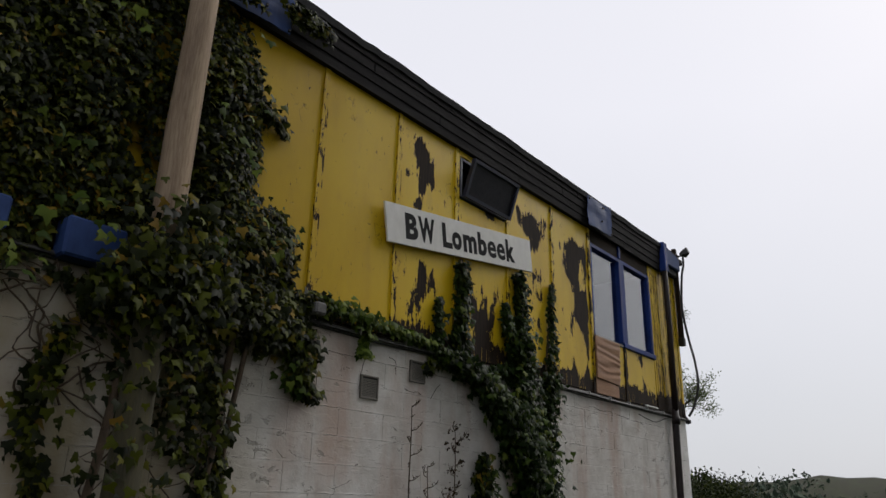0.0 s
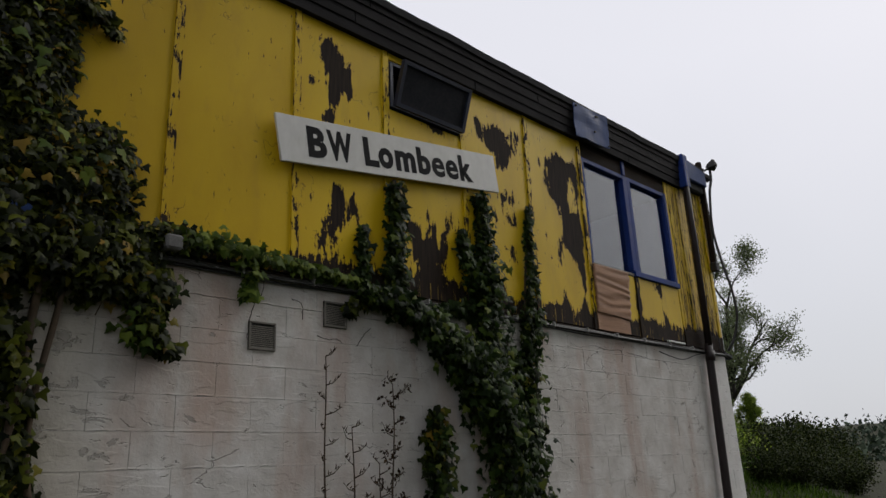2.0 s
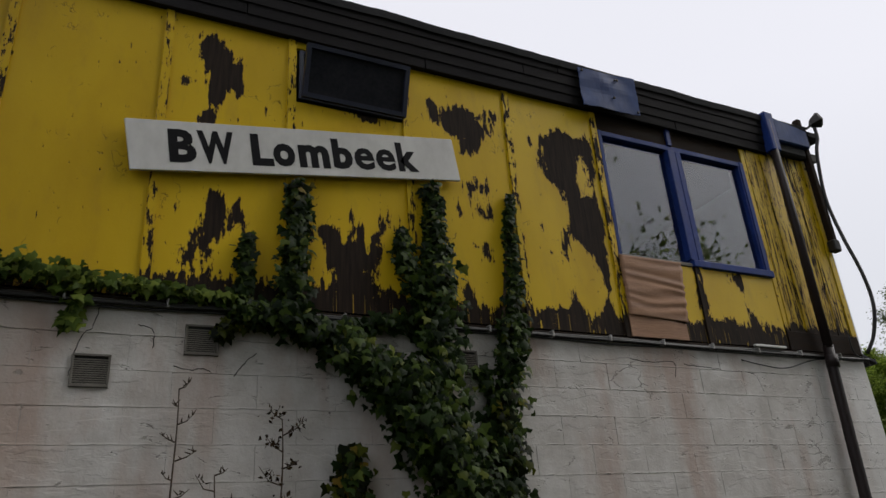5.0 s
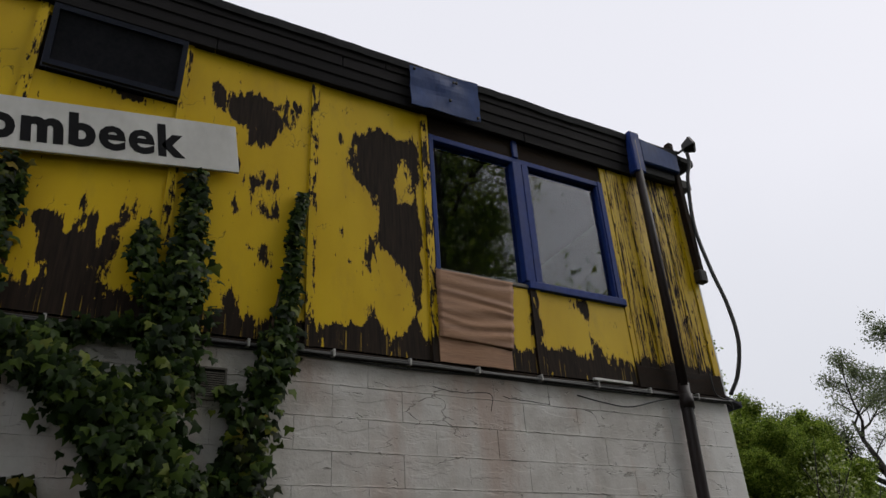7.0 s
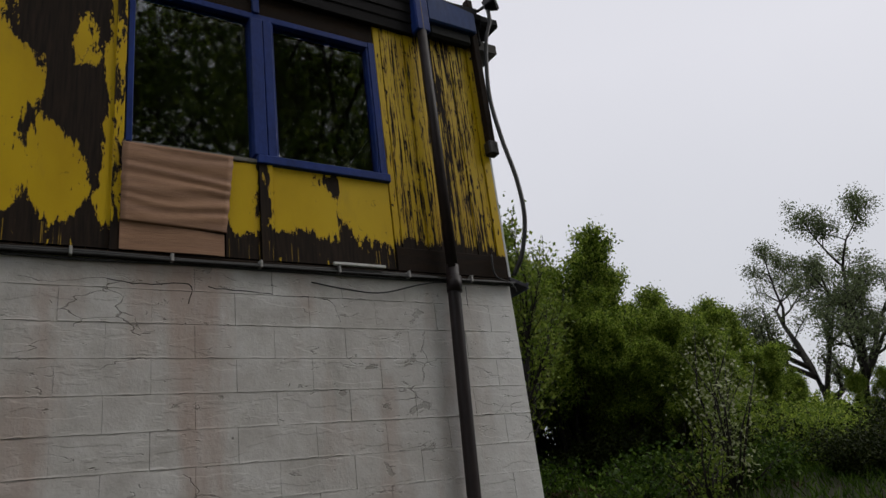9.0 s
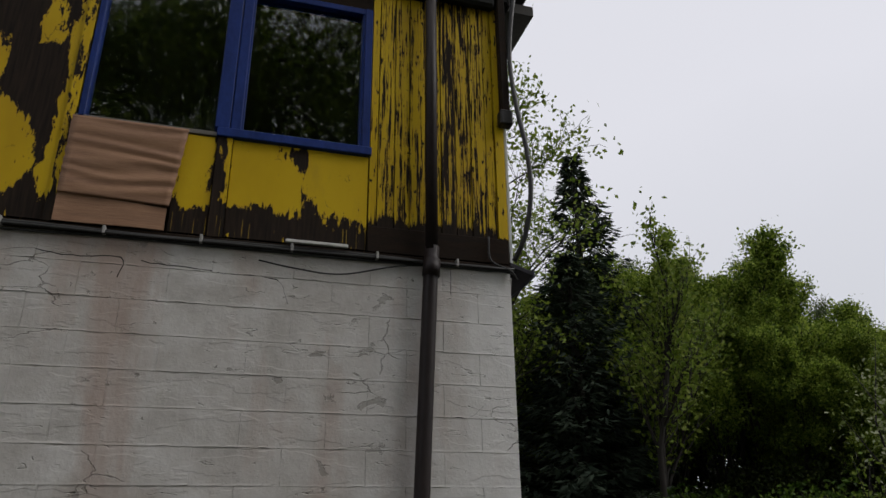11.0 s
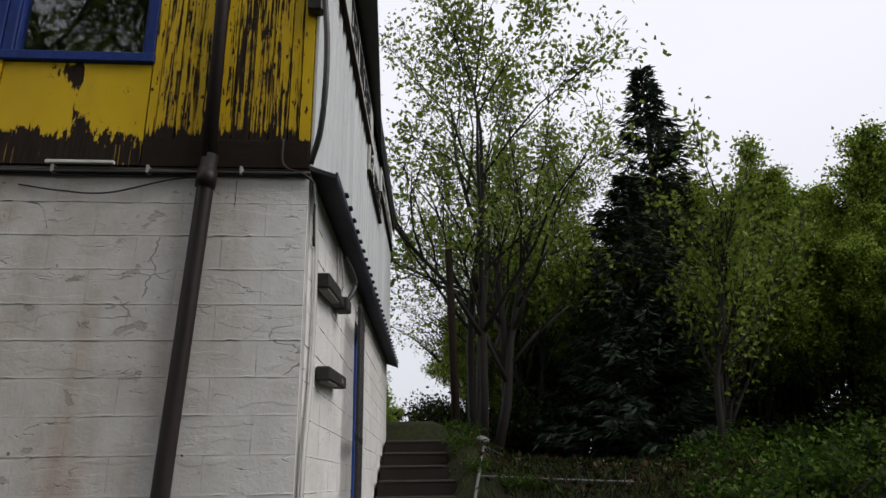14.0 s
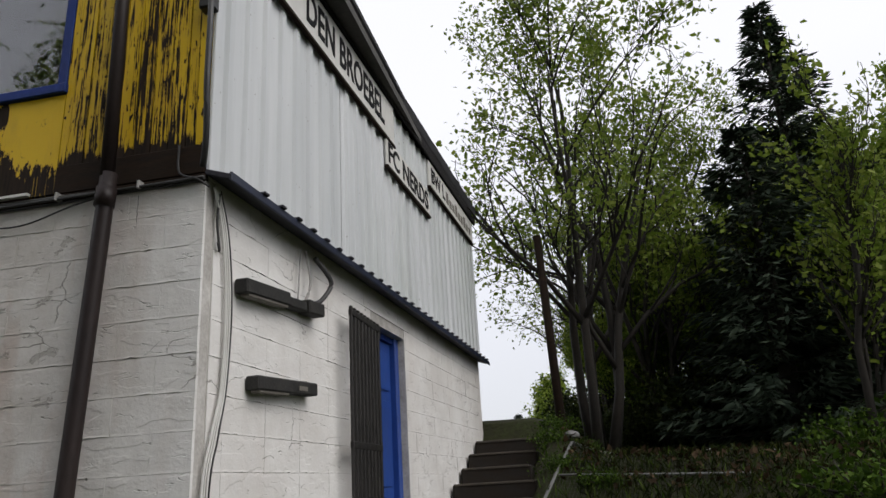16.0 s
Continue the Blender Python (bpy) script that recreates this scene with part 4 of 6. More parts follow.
# ---- the place-name board ----
tilt = math.atan2(0.285, 2.0)
sign = thing("name_board", "long white board with black letters hung askew on yellow panels", "sign", m=Matrix.Translation((-5.765, -0.035, 3.735)) @ Matrix.Rotation(-tilt, 4, "Y"))
bm = boxed(0, 2.03, -0.02, 0.0, 0, 0.315, 0.003)
for q in bm.verts:
    if q.co.x < 0.1:
        q.co.x -= 0.012 * (q.co.z > 0.1)
part("board", bm, M_SIGN, sign)
for sign_letter, left, right, tall in (("B", 0.205, 0.352, 0.21), ("W", 0.360, 0.562, 0.21), ("L", 0.660, 0.785, 0.21), ("o", 0.785, 0.918, 0.155), ("m", 0.940, 1.132, 0.155), ("b", 1.155, 1.284, 0.21), ("e", 1.296, 1.430, 0.155), ("e", 1.442, 1.576, 0.155), ("k", 1.592, 1.735, 0.21)):
    lettering("letter", sign_letter, right - left, tall, M_BLACK, sign, pose(left, -0.0205, 0.052), 0.026 if sign_letter == "e" else 0.045, 0.0012)
for x in (0.3, 1.0, 1.75):
    part("spacer", boxed(x, x + 0.04, 0.0, 0.03, 0.1, 0.2), M_DARKWOOD, sign)


# ---- drain pipe, hopper, floodlight, cables ----
drain = thing("drain_pipe", "dark brown rain pipe down the corner of the front", "pipe")
tube("upper_pipe", [(-0.50, -0.09, 5.2), (-0.505, -0.09, 4.2), (-0.505, -0.075, 3.06)], 0.036, M_PIPE, drain, sides=14)
tube("lower_pipe", [(-0.50, -0.07, 3.08), (-0.51, -0.065, 2.9), (-0.572, -0.065, 1.5), (-0.63, -0.06, 0.05)], 0.042, M_PIPE, drain, sides=14)
tube("collar", [(-0.502, -0.072, 3.0), (-0.51, -0.072, 2.9)], 0.05, M_PIPE, drain, sides=14)

hopper = thing("gutter_box", "blue sheet-metal gutter box at the roof corner", "gutter")
part("upright", boxed(-0.555, -0.44, -0.125, -0.02, 4.88, 5.285, 0.01), M_BLUE, hopper)
bm = boxed(-0.44, 0.0, -0.115, -0.03, 5.0, 5.25, 0.012)
for q in bm.verts:
    q.co.z -= 0.06 * max(0, (q.co.x + 0.44) / 0.44) if q.co.z > 5.18 else 0
part("box", bm, M_BLUESHEET, hopper)
part("underside", boxed(-0.42, -0.04, -0.08, 0.0, 4.90, 5.01, 0.02), M_DARK, hopper, "near-black block under the box")
post = thing("cable_post", "black timber post at the roof corner", "post")
part("post", boxed(-0.03, 0.025, -0.08, -0.02, 4.05, 5.345, 0.006), M_DARKWOOD, post)
part("foot", boxed(-0.045, 0.04, -0.09, -0.015, 3.97, 4.08, 0.01), M_IRON, post)

flood = thing("floodlight", "small black floodlight on a roof-corner bracket", "lamp")
tube("arm", [(-0.0, -0.06, 5.255), (0.06, -0.09, 5.245), (0.10, -0.12, 5.275)], 0.012, M_IRON, flood)
head = boxed(-0.07, 0.07, -0.05, 0.045, -0.055, 0.055, 0.012)
for q in head.verts:
    if q.co.y > 0:
        q.co.x *= 0.55
        q.co.z *= 0.55
bmesh.ops.transform(head, matrix=pose(0.15, -0.13, 5.315, -20, 8, 40), verts=head.verts)
flood_head = part("head", head, M_IRON, flood)
glass = boxed(-0.058, 0.058, -0.056, -0.05, -0.045, 0.045)
bmesh.ops.transform(glass, matrix=pose(0.15, -0.13, 5.315, -20, 8, 40), verts=glass.verts)
part("front_glass", glass, M_VENT, flood_head)

cable = thing("hanging_cable", "loose black cable looping down from the floodlight", "cable")
tube("cable", curve_points([(0.14, -0.12, 5.255), (0.13, -0.12, 5.13), (0.08, -0.10, 4.95), (0.04, -0.08, 4.5), (0.05, -0.12, 4.1), (0.08, -0.17, 3.75), (0.085, -0.18, 3.45), (0.06, -0.12, 3.2), (0.01, -0.05, 3.05)], 8), 0.016, M_CABLE, cable)
ledge_cables = thing("ledge_cables", "bundle of black cables clipped along the ledge", "cable")
for k, (r0, y) in enumerate(((0.012, -0.03), (0.008, -0.045), (0.007, -0.02))):
    pts = []
    x = -12.9
    while x < 0.0:
        pts.append((x, y, 3.005 - 0.012 * k + 0.014 * noise.noise((x * 1.3, k * 4.0, 0))))
        x += 0.17
    pts.append((0.01, y, 3.0))
    tube("cable", pts, r0, M_CABLE, ledge_cables, sides=6)
for k in range(14):
    x = -0.35 - 0.47 * k
    part("clip", boxed(x, x + 0.015, -0.055, -0.005, 2.985, 3.03, 0.003), M_GREYCABLE, ledge_cables, "pale cable clip")
thin = thing("thin_wire", "thin slack wires sagging under the ledge", "cable")
tube("wire", curve_points([(-1.45, -0.01, 2.93), (-1.25, -0.025, 2.895), (-1.0, -0.025, 2.885), (-0.62, -0.03, 2.97), (-0.1, -0.03, 2.985), (0.02, -0.03, 2.97)], 8), 0.005, M_CABLE, thin, sides=5)
tube("wire", curve_points([(-0.14, -0.03, 3.2), (-0.13, -0.03, 3.05), (-0.02, -0.05, 2.99), (0.035, -0.02, 2.95)], 6), 0.006, M_CABLE, thin, sides=5)
lath = thing("white_lath", "short white plastic strip lying on the ledge cables", "strip")
part("strip", boxed(-1.32, -0.98, -0.06, -0.035, 3.032, 3.05, 0.003, pose(0, 0, 0)), M_SIGN, lath)


# ---- air bricks ----
def vent(x, z, w, h):
    root = thing("air_vent", "square grey louvred air vent in the white block wall", "vent", "vents in the block wall")
    # near-black plate in place of the shaded holes behind the slats
    part("backing", boxed(x, x + w, -0.004, 0.006, z, z + h), M_DARK, root)
    for a in ((x, x + w, z, z + 0.012), (x, x + w, z + h - 0.012, z + h), (x, x + 0.012, z + 0.012, z + h - 0.012), (x + w - 0.012, x + w, z + 0.012, z + h - 0.012)):
        part("frame", boxed(a[0], a[1], -0.016, 0.004, a[2], a[3], 0.002), M_VENT, root)
    n = 12
    for k in range(n):
        zz = z + 0.016 + (h - 0.032) * k / n
        bm = boxed(x + 0.012, x + w - 0.012, -0.012, -0.004, zz, zz + 0.0055)
        for q in bm.verts:
            q.co.z -= 0.4 * (-q.co.y)
        part("slat", bm, M_VENT, root)
    return root


vent(-5.915, 2.575, 0.17, 0.16)
vent(-5.415, 2.755, 0.17, 0.16)
vent(-3.87, 2.70, 0.15, 0.17)


# ---- gable: corrugated sheet, soffit, fascia, name boards ----
cladding = thing("sheet_cladding", "white corrugated steel sheets on the gable", "cladding", kind="structure", m=SIDE)
u0, sheets = 0.02, [(0.02, 1.72), (1.73, 3.40), (3.41, 5.08), (5.09, 6.45)]
for a, b in sheets:
    v, f, x, prof = [], [], a, []
    while x < b - 0.001:
        for du, out in ((0.0, 0.0), (0.07, 0.0), (0.085, 0.022), (0.135, 0.022), (0.15, 0.0)):
            if x + du <= b:
                prof.append((x + du, out))
        x += 0.15 + 0.055
    prof.append((b, 0.0))
    for u, out in prof:
        for y, z in ((-0.016 - out, 3.03), (-0.016 - out, 5.02), (-0.0135 - out, 5.02), (-0.0135 - out, 3.03)):
            v.append((u, y, z))
    for i in range(len(prof) - 1):
        q, w = 4 * i, 4 * (i + 1)
        f += [(q, w, w + 1, q + 1), (q + 3, q + 2, w + 2, w + 3), (q, q + 3, w + 3, w), (q + 1, w + 1, w + 2, q + 2)]
    raw("sheet", v, f, M_SHEET, cladding)
part("sheathing", slab_with_holes(0.03, 6.44, -0.012, 0.16, LEDGE + 0.1, 5.0), M_DARKWOOD, cladding)
part("corner_trim", boxed(-0.004, 0.03, -0.022, 0.0, 3.03, 5.0, 0.004), M_SHEET, cladding)
soffit = thing("drip_board", "dark sloping drip board under the gable cladding", "board", kind="structure", m=SIDE)
bm = boxed(-0.01, 6.44, -0.14, 0.0, 2.98, 3.01, 0.004)
for q in bm.verts:
    q.co.z += 0.05 * (0.14 + q.co.y) / 0.14
part("board", bm, M_SOFFIT, soffit)
part("flashing", boxed(-0.01, 6.44, -0.152, -0.138, 2.972, 3.02, 0.003), M_SASH, soffit, "dark blue flashing edge")
for k in range(30):
    u = 0.3 + 0.205 * k
    part("lug", boxed(u, u + 0.05, -0.17, -0.13, 3.016, 3.034, 0.005), M_SOFFIT, soffit)
eave = thing("gable_fascia", "black felted eave board along the gable top", "fascia", kind="structure", m=SIDE)
part("board", boxed(-0.03, 6.48, -0.09, -0.066, 4.97, 5.19, 0.008), M_FASCIA, eave)
# near-black strip puts the eave's shade into the colour
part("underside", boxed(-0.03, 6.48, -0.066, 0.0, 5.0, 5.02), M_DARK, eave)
v, f = [], []
for i in range(141):
    u = -0.06 + 6.59 * i / 140
    dz = 0.02 * noise.noise((u * 3.0, 7, 0))
    v += [(u, -0.094, 5.12 + dz), (u, -0.103, 5.235 + dz * 0.6), (u, 0.02, 5.265)]
    if i:
        a, b = 3 * (i - 1), 3 * i
        f += [(a, b, b + 1, a + 1), (a + 1, b + 1, b + 2, a + 2)]
raw("felt_edge", v, f, M_ROOF, eave)


def gable_board(u0, u1, z0, z1, label, words):
    root = thing("gable_sign", label, "sign", "painted boards on the gable", m=SIDE)
    part("board", boxed(u0, u1, -0.064, -0.04, z0, z1, 0.004), M_SIGN, root)
    part("bottom_rail", boxed(u0, u1, -0.075, -0.036, z0 - 0.03, z0, 0.004), M_DARKWOOD, root, "dark rail under the board")
    for text, a, b, lo, hi in words:
        lettering("lettering", text, b - a, hi - lo, M_BLACK, root, pose(a, -0.065, lo), 0.02)
    return root


gable_board(0.35, 2.95, 4.56, 4.97, "white board with black capitals high on the gable", (("DEN BROEBEL", 1.02, 2.66, 4.64, 4.91),))
gable_board(2.70, 4.12, 4.27, 4.55, "small white board with black capitals on the gable", (("FC NERDS", 2.75, 4.06, 4.31, 4.52),))
late = gable_board(4.16, 6.35, 4.66, 4.97, "white board with faded black lettering on the gable", (("BW L", 4.26, 4.86, 4.73, 4.91),))
for k in range(9):
    part("faded_letter", boxed(4.92 + 0.15 * k, 5.02 + 0.15 * k, -0.068, -0.064, 4.73, 4.83 + 0.05 * (k % 3 == 0)), M_VENT, late)

# ---- gable: lamps, conduits, gate, door ----
def tube_lamp(u0, u1, z, rise, stepped):
    root = thing("strip_lamp", "dark weathered strip lamp case on the white gable wall", "lamp", "strip lamps by the door", m=SIDE @ pose(u0, 0, z, 0, -math.degrees(math.atan2(rise, u1 - u0)), 0))
    w = u1 - u0
    if stepped:
        case = part("case", boxed(0, w * 0.52, -0.085, -0.005, -0.075, 0.005, 0.008), M_LAMP, root)
        part("case", boxed(w * 0.52, w - 0.22, -0.075, -0.005, -0.075, -0.015, 0.006), M_LAMP, root)
        part("end_box", boxed(w - 0.22, w, -0.095, -0.005, -0.085, 0.0, 0.008), M_LAMP, root)
    else:
        case = part("case", boxed(0, w, -0.085, -0.005, -0.075, 0.0, 0.008), M_LAMP, root)
        part("label", boxed(w - 0.26, w - 0.15, -0.088, -0.085, -0.055, -0.03), M_VENT, case)
    part("lens", boxed(0.03, w * 0.5, -0.075, -0.02, -0.088, -0.07, 0.003), M_VENT, case)
    return root


tube_lamp(0.29, 1.24, 2.555, 0.075, True)
tube_lamp(0.43, 1.15, 2.075, 0.04, False)
loop = thing("lamp_cable", "stiff black cable loop above the strip lamp", "cable", m=SIDE)
tube("cable", curve_points([(1.12, -0.05, 2.61), (1.20, -0.08, 2.64), (1.30, -0.11, 2.76), (1.28, -0.10, 2.83), (1.18, -0.05, 2.93)], 6), 0.016, M_CABLE, loop)
tube("cable", curve_points([(1.06, -0.04, 2.60), (1.12, -0.05, 2.75), (1.09, -0.03, 2.95)], 6), 0.009, M_GREYCABLE, loop)
tube("cable", curve_points([(0.98, -0.03, 2.59), (1.0, -0.03, 2.75), (1.04, -0.02, 2.95)], 6), 0.006, M_GREYCABLE, loop)
conduit = thing("corner_conduit", "painted cables running down the gable beside the corner", "cable", m=SIDE)
for k in range(4):
    o = 0.02 * k
    tube("cable", curve_points([(0.05 + o, -0.02, 2.98), (0.14 + o, -0.022, 2.75), (0.19 + o, -0.022, 2.4), (0.18 + o * 0.8, -0.022, 2.0), (0.11 + o, -0.022, 1.75), (0.05 + o, -0.022, 1.45), (0.04 + o, -0.022, 0.4)], 8), 0.005 if k % 2 else 0.007, M_CABLE if k == 3 else M_SIGN, conduit, sides=6)
tube("drip", curve_points([(0.10, -0.02, 2.98), (0.09, -0.02, 2.80), (0.12, -0.02, 2.66), (0.10, -0.02, 2.70)], 5), 0.007, M_CABLE, conduit, sides=5)

gate = thing("bar_gate", "black iron bar gate folded open against the wall", "gate", m=SIDE @ pose(2.29, -0.05, 0, 0, 0, 3))
for z in (0.85, 1.75, 2.64):
    part("rail", boxed(-0.66, 0.0, -0.04, -0.01, z, z + 0.045, 0.004), M_IRON, gate)
for k in range(9):
    part("bar", boxed(-0.66 + 0.079 * k, -0.63 + 0.079 * k, -0.036, -0.014, 0.82, 2.71, 0.004), M_IRON, gate)
for z in (1.0, 2.6):
    part("hinge", boxed(-0.02, 0.03, -0.035, 0.02, z, z + 0.1, 0.006), M_IRON, gate)
door_1 = thing("door_1", "bright blue panelled door set in a white reveal", "door", kind="structure", m=SIDE)
leaf = part("leaf", boxed(2.39, 3.10, 0.11, 0.15, 0.74, 2.70, 0.004), M_DOOR, door_1)
for a in ((2.47, 3.02, 2.28, 2.62), (2.47, 3.02, 1.5, 2.2), (2.47, 3.02, 0.85, 1.42)):
    part("panel_moulding", boxed(a[0], a[1], 0.098, 0.111, a[2], a[3], 0.008), M_DOOR, leaf)
part("frame", boxed(2.345, 2.388, 0.08, 0.16, 0.72, 2.755, 0.005), M_BLUE, door_1)
part("frame", boxed(3.102, 3.195, 0.06, 0.16, 0.72, 2.755, 0.005), M_DOOR, door_1)
part("head", boxed(2.388, 3.102, 0.08, 0.16, 2.702, 2.755, 0.005), M_BLUE, door_1)
part("lock", boxed(2.50, 2.60, 0.06, 0.10, 2.36, 2.54, 0.012), M_IRON, leaf, "black iron lock case")
part("threshold", boxed(2.34, 3.20, -0.02, 0.18, 0.60, 0.735, 0.01), M_STEP, door_1)
# added wall out of view, dark so that gaps by the door look unlit
setting("wall_porch", boxed(2.4, 3.5, 1.0, 1.1, -0.5, 3.0), M_INSIDE, "unseen wall added behind the door, coloured dark", "wall", SIDE)

# ---- stairs up beside the gable ----
stairs = thing("garden_stairs", "dark timber sleeper steps climbing beside the white gable", "stairs", kind="structure")
for k in range(8):
    y, z = 2.92 + 0.40 * k, 0.86 + 0.158 * k
    left = 0.055 * y + 0.03
    bm = boxed(left, 1.10 + 0.04 * math.sin(k * 2.1), y, y + 0.46, z - 0.32, z, 0.015)
    for q in bm.verts:
        q.co.z += 0.012 * noise.noise((q.co.x * 3, q.co.y * 3, k))
    part("tread", bm, M_STEP, stairs)
    part("nosing", boxed(left + 0.02, 1.07 + 0.04 * math.sin(k * 2.1), y - 0.012, y + 0.022, z - 0.018, z + 0.006, 0.004), M_NOSING, stairs, "pale worn step edge")

# ---- fallen wire fence on the slope ----
fence = thing("wire_fence_panel", "fallen galvanised wire fence panel lying on the bank", "fence")


def on_bank(x, y, up):
    return (x, y, ground_z(x, y) + up)


for name, a, b, r0 in (("rail", (1.50, 5.1), (3.6, 5.12), 0.018), ("rail", (1.32, 4.3), (3.1, 4.25), 0.012), ("side_rail", (1.50, 5.1), (1.10, 3.1), 0.016)):
    pts = [on_bank(a[0] + (b[0] - a[0]) * s / 8, a[1] + (b[1] - a[1]) * s / 8, 0.04) for s in range(9)]
    tube(name, pts, r0, M_GALV, fence)
runs = []
for k in range(52):
    x = 1.5 + 0.035 * k
    runs.append(([on_bank(x - 0.35 * s / 6, 5.08 - 1.95 * s / 6, 0.03) for s in range(7)], 0.0016))
for k in range(48):
    y = 3.15 + 0.041 * k
    runs.append(([on_bank(1.12 + 0.2 * (y - 3.15) + 0.29 * s, y, 0.03) for s in range(7)], 0.0016))
tubes("wire_mesh", runs, M_IRON, fence, sides=3, kind="stuff")
part("tag", boxed(2.86, 2.91, 5.06, 5.075, ground_z(2.9, 5.07) - 0.02, ground_z(2.9, 5.07) + 0.09, 0.003), M_SIGN, fence, "small pale tag on the rail")
rock = thing("rubble_stone", "broken grey concrete lump beside the steps", "stone")
bm = bmesh.new()
bmesh.ops.create_icosphere(bm, subdivisions=2, radius=0.085)
for q in bm.verts:
    q.co *= 1 + 0.5 * noise.noise(q.co * 9)
    q.co.z *= 0.6
bmesh.ops.translate(bm, verts=bm.verts, vec=on_bank(1.50, 5.3, 0.05))
part("stone", bm, M_GREYSTONE, rock)
pole = thing("timber_pole", "tall dark timber pole beside the steps", "pole")
tube("pole", [(1.36, 6.9, 1.3), (1.31, 6.91, 3.4), (1.27, 6.91, 4.85)], [0.065, 0.06, 0.055], M_DARKWOOD, pole)
cabinet = thing("utility_box", "white steel box standing in the rough grass", "box", m=pose(4.85, 2.2, 0.14, 0, 0, -24))
part("body", boxed(-0.45, 0.55, -0.3, 0.3, 0, 0.95, 0.01), M_LAMP, cabinet)
part("lid", boxed(-0.48, 0.58, -0.33, 0.33, 0.95, 1.0, 0.012), M_CABINET, cabinet, "white lid with a lipped edge")

# ---- log post and blue beam ends in the ivy ----
log = thing("round_post", "bare weathered round timber post rising out of the ivy", "post")
tube("post", [(-7.58, -0.21, 2.95), (-7.585, -0.21, 3.4), (-7.585, -0.21, 3.8), (-7.58, -0.22, 4.4), (-7.57, -0.22, 5.6)], [0.08, 0.083, 0.085, 0.078, 0.078], M_LOG, log, sides=18)
tube("lower_post", [(-7.60, -0.20, -0.1), (-7.60, -0.20, 1.5), (-7.58, -0.21, 2.96)], [0.088, 0.084, 0.079], M_ALGAE, log, "lower length dark with green algae", sides=18)
for x, z, w, h in ((-8.03, 2.98, 0.30, 0.20), (-8.5, 3.02, 0.22, 0.16), (-7.2, 3.02, 0.12, 0.10), (-6.46, 3.03, 0.09, 0.08)):
    beam = thing("beam_end", "grey weathered beam end on the ledge" if x > -6.6 else "blue painted beam end showing through the ivy", "beam", "beam ends on the ledge")
    part("beam", boxed(x, x + w, -0.13, 0.0, z, z + h, 0.012), M_GREYSTONE if x > -6.6 else M_BLUESHEET, beam)

# ---- ivy ----
ivy_left = thing("ivy_thicket", "thick green ivy hanging over the wall and ledge", "ivy")
spots = []
LOBES = (  # x, z, half width, half height, thickness
    (-9.1, 4.2, 1.1, 1.25, 0.26), (-7.95, 4.2, 0.72, 1.2, 0.22), (-7.25, 4.05, 0.30, 0.8, 0.15), (-7.3, 5.1, 0.36, 0.2, 0.12),
    (-6.95, 3.38, 0.36, 0.32, 0.22), (-6.85, 2.98, 0.40, 0.25, 0.22), (-7.45, 2.95, 0.46, 0.30, 0.40), (-8.7, 3.0, 0.5, 0.3, 0.2),
    (-6.50, 2.74, 0.10, 0.20, 0.12), (-7.2, 2.4, 0.18, 0.34, 0.12), (-7.55, 2.55, 0.12, 0.26, 0.1), (-6.38, 3.12, 0.20, 0.08, 0.12), (-6.72, 5.05, 0.24, 0.09, 0.09), (-7.05, 1.95, 0.08, 0.18, 0.08),
)
for x, z, a, b, thick in LOBES:
    n = int((8200 if z > 2.7 else 3000) * a * b) + 80
    ang, rad = rng.uniform(0, 2 * math.pi, n), np.sqrt(rng.uniform(0, 1.0, n)) * rng.uniform(0.82, 1.16, n)
    px, pz = x + a * rad * np.cos(ang), z + b * rad * np.sin(ang)
    lump = np.array([noise.noise((u * 2.4, 3.0, w * 2.4)) for u, w in zip(px, pz)])
    py = -0.03 - thick * np.clip(1 - rad**3, 0.08, 1) * (0.65 + 0.6 * lump) * rng.uniform(0.45, 1.0, n)
    keep = (lump > -0.42) | (rng.random(n) < 0.35)
    keep &= ~((np.abs(px - (-7.9)) < 0.17) & (np.abs(pz - 3.07) < 0.12)) & ~((np.abs(px + 7.62) < 0.14) & (pz > 3.28) & (py < -0.12))
    keep &= ~((pz > 4.93) & (px > -7.3) & (px < -6.92) & (np.abs(pz - 5.12) < 0.17) & (rng.random(n) < 0.9))
    spots.append(np.stack([px, py - 0.10 * (pz > 4.9), pz], 1)[keep])
wall_ivy(ivy_left, np.concatenate(spots), M_IVY, 0.032, 0.068)
wall_ivy(ivy_left, np.concatenate([
        strand([(-6.45, 2.9), (-6.50, 2.65), (-6.38, 2.52)], [0.12, 0.10, 0.06], 261, 0.10),
    strand([(-7.1, 2.6), (-7.0, 2.2), (-6.95, 1.8)], [0.10, 0.08, 0.05], 246, 0.10),
    strand([(-7.9, 2.7), (-8.0, 2.3), (-7.9, 1.9)], [0.05, 0.08, 0.05], 188, 0.08),
    strand([(-7.05, 4.35), (-6.86, 4.24), (-6.76, 4.18)], [0.10, 0.06, 0.03], 174, 0.12),
]), M_IVY, 0.035, 0.072)
wall_ivy(ivy_left, np.concatenate([
    strand([(-6.35, 3.12), (-6.0, 3.12), (-5.6, 3.09), (-5.2, 3.07)], [0.13, 0.09, 0.07, 0.05], 420, 0.10),
    strand([(-5.98, 3.1), (-5.93, 2.95), (-5.96, 2.86)], [0.07, 0.06, 0.04], 90, 0.06),
    strand([(-6.5, 2.9), (-6.55, 2.65), (-6.45, 2.54)], [0.12, 0.10, 0.08], 90, 0.16),
]), M_IVYLIGHT, 0.035, 0.07)
n = 480
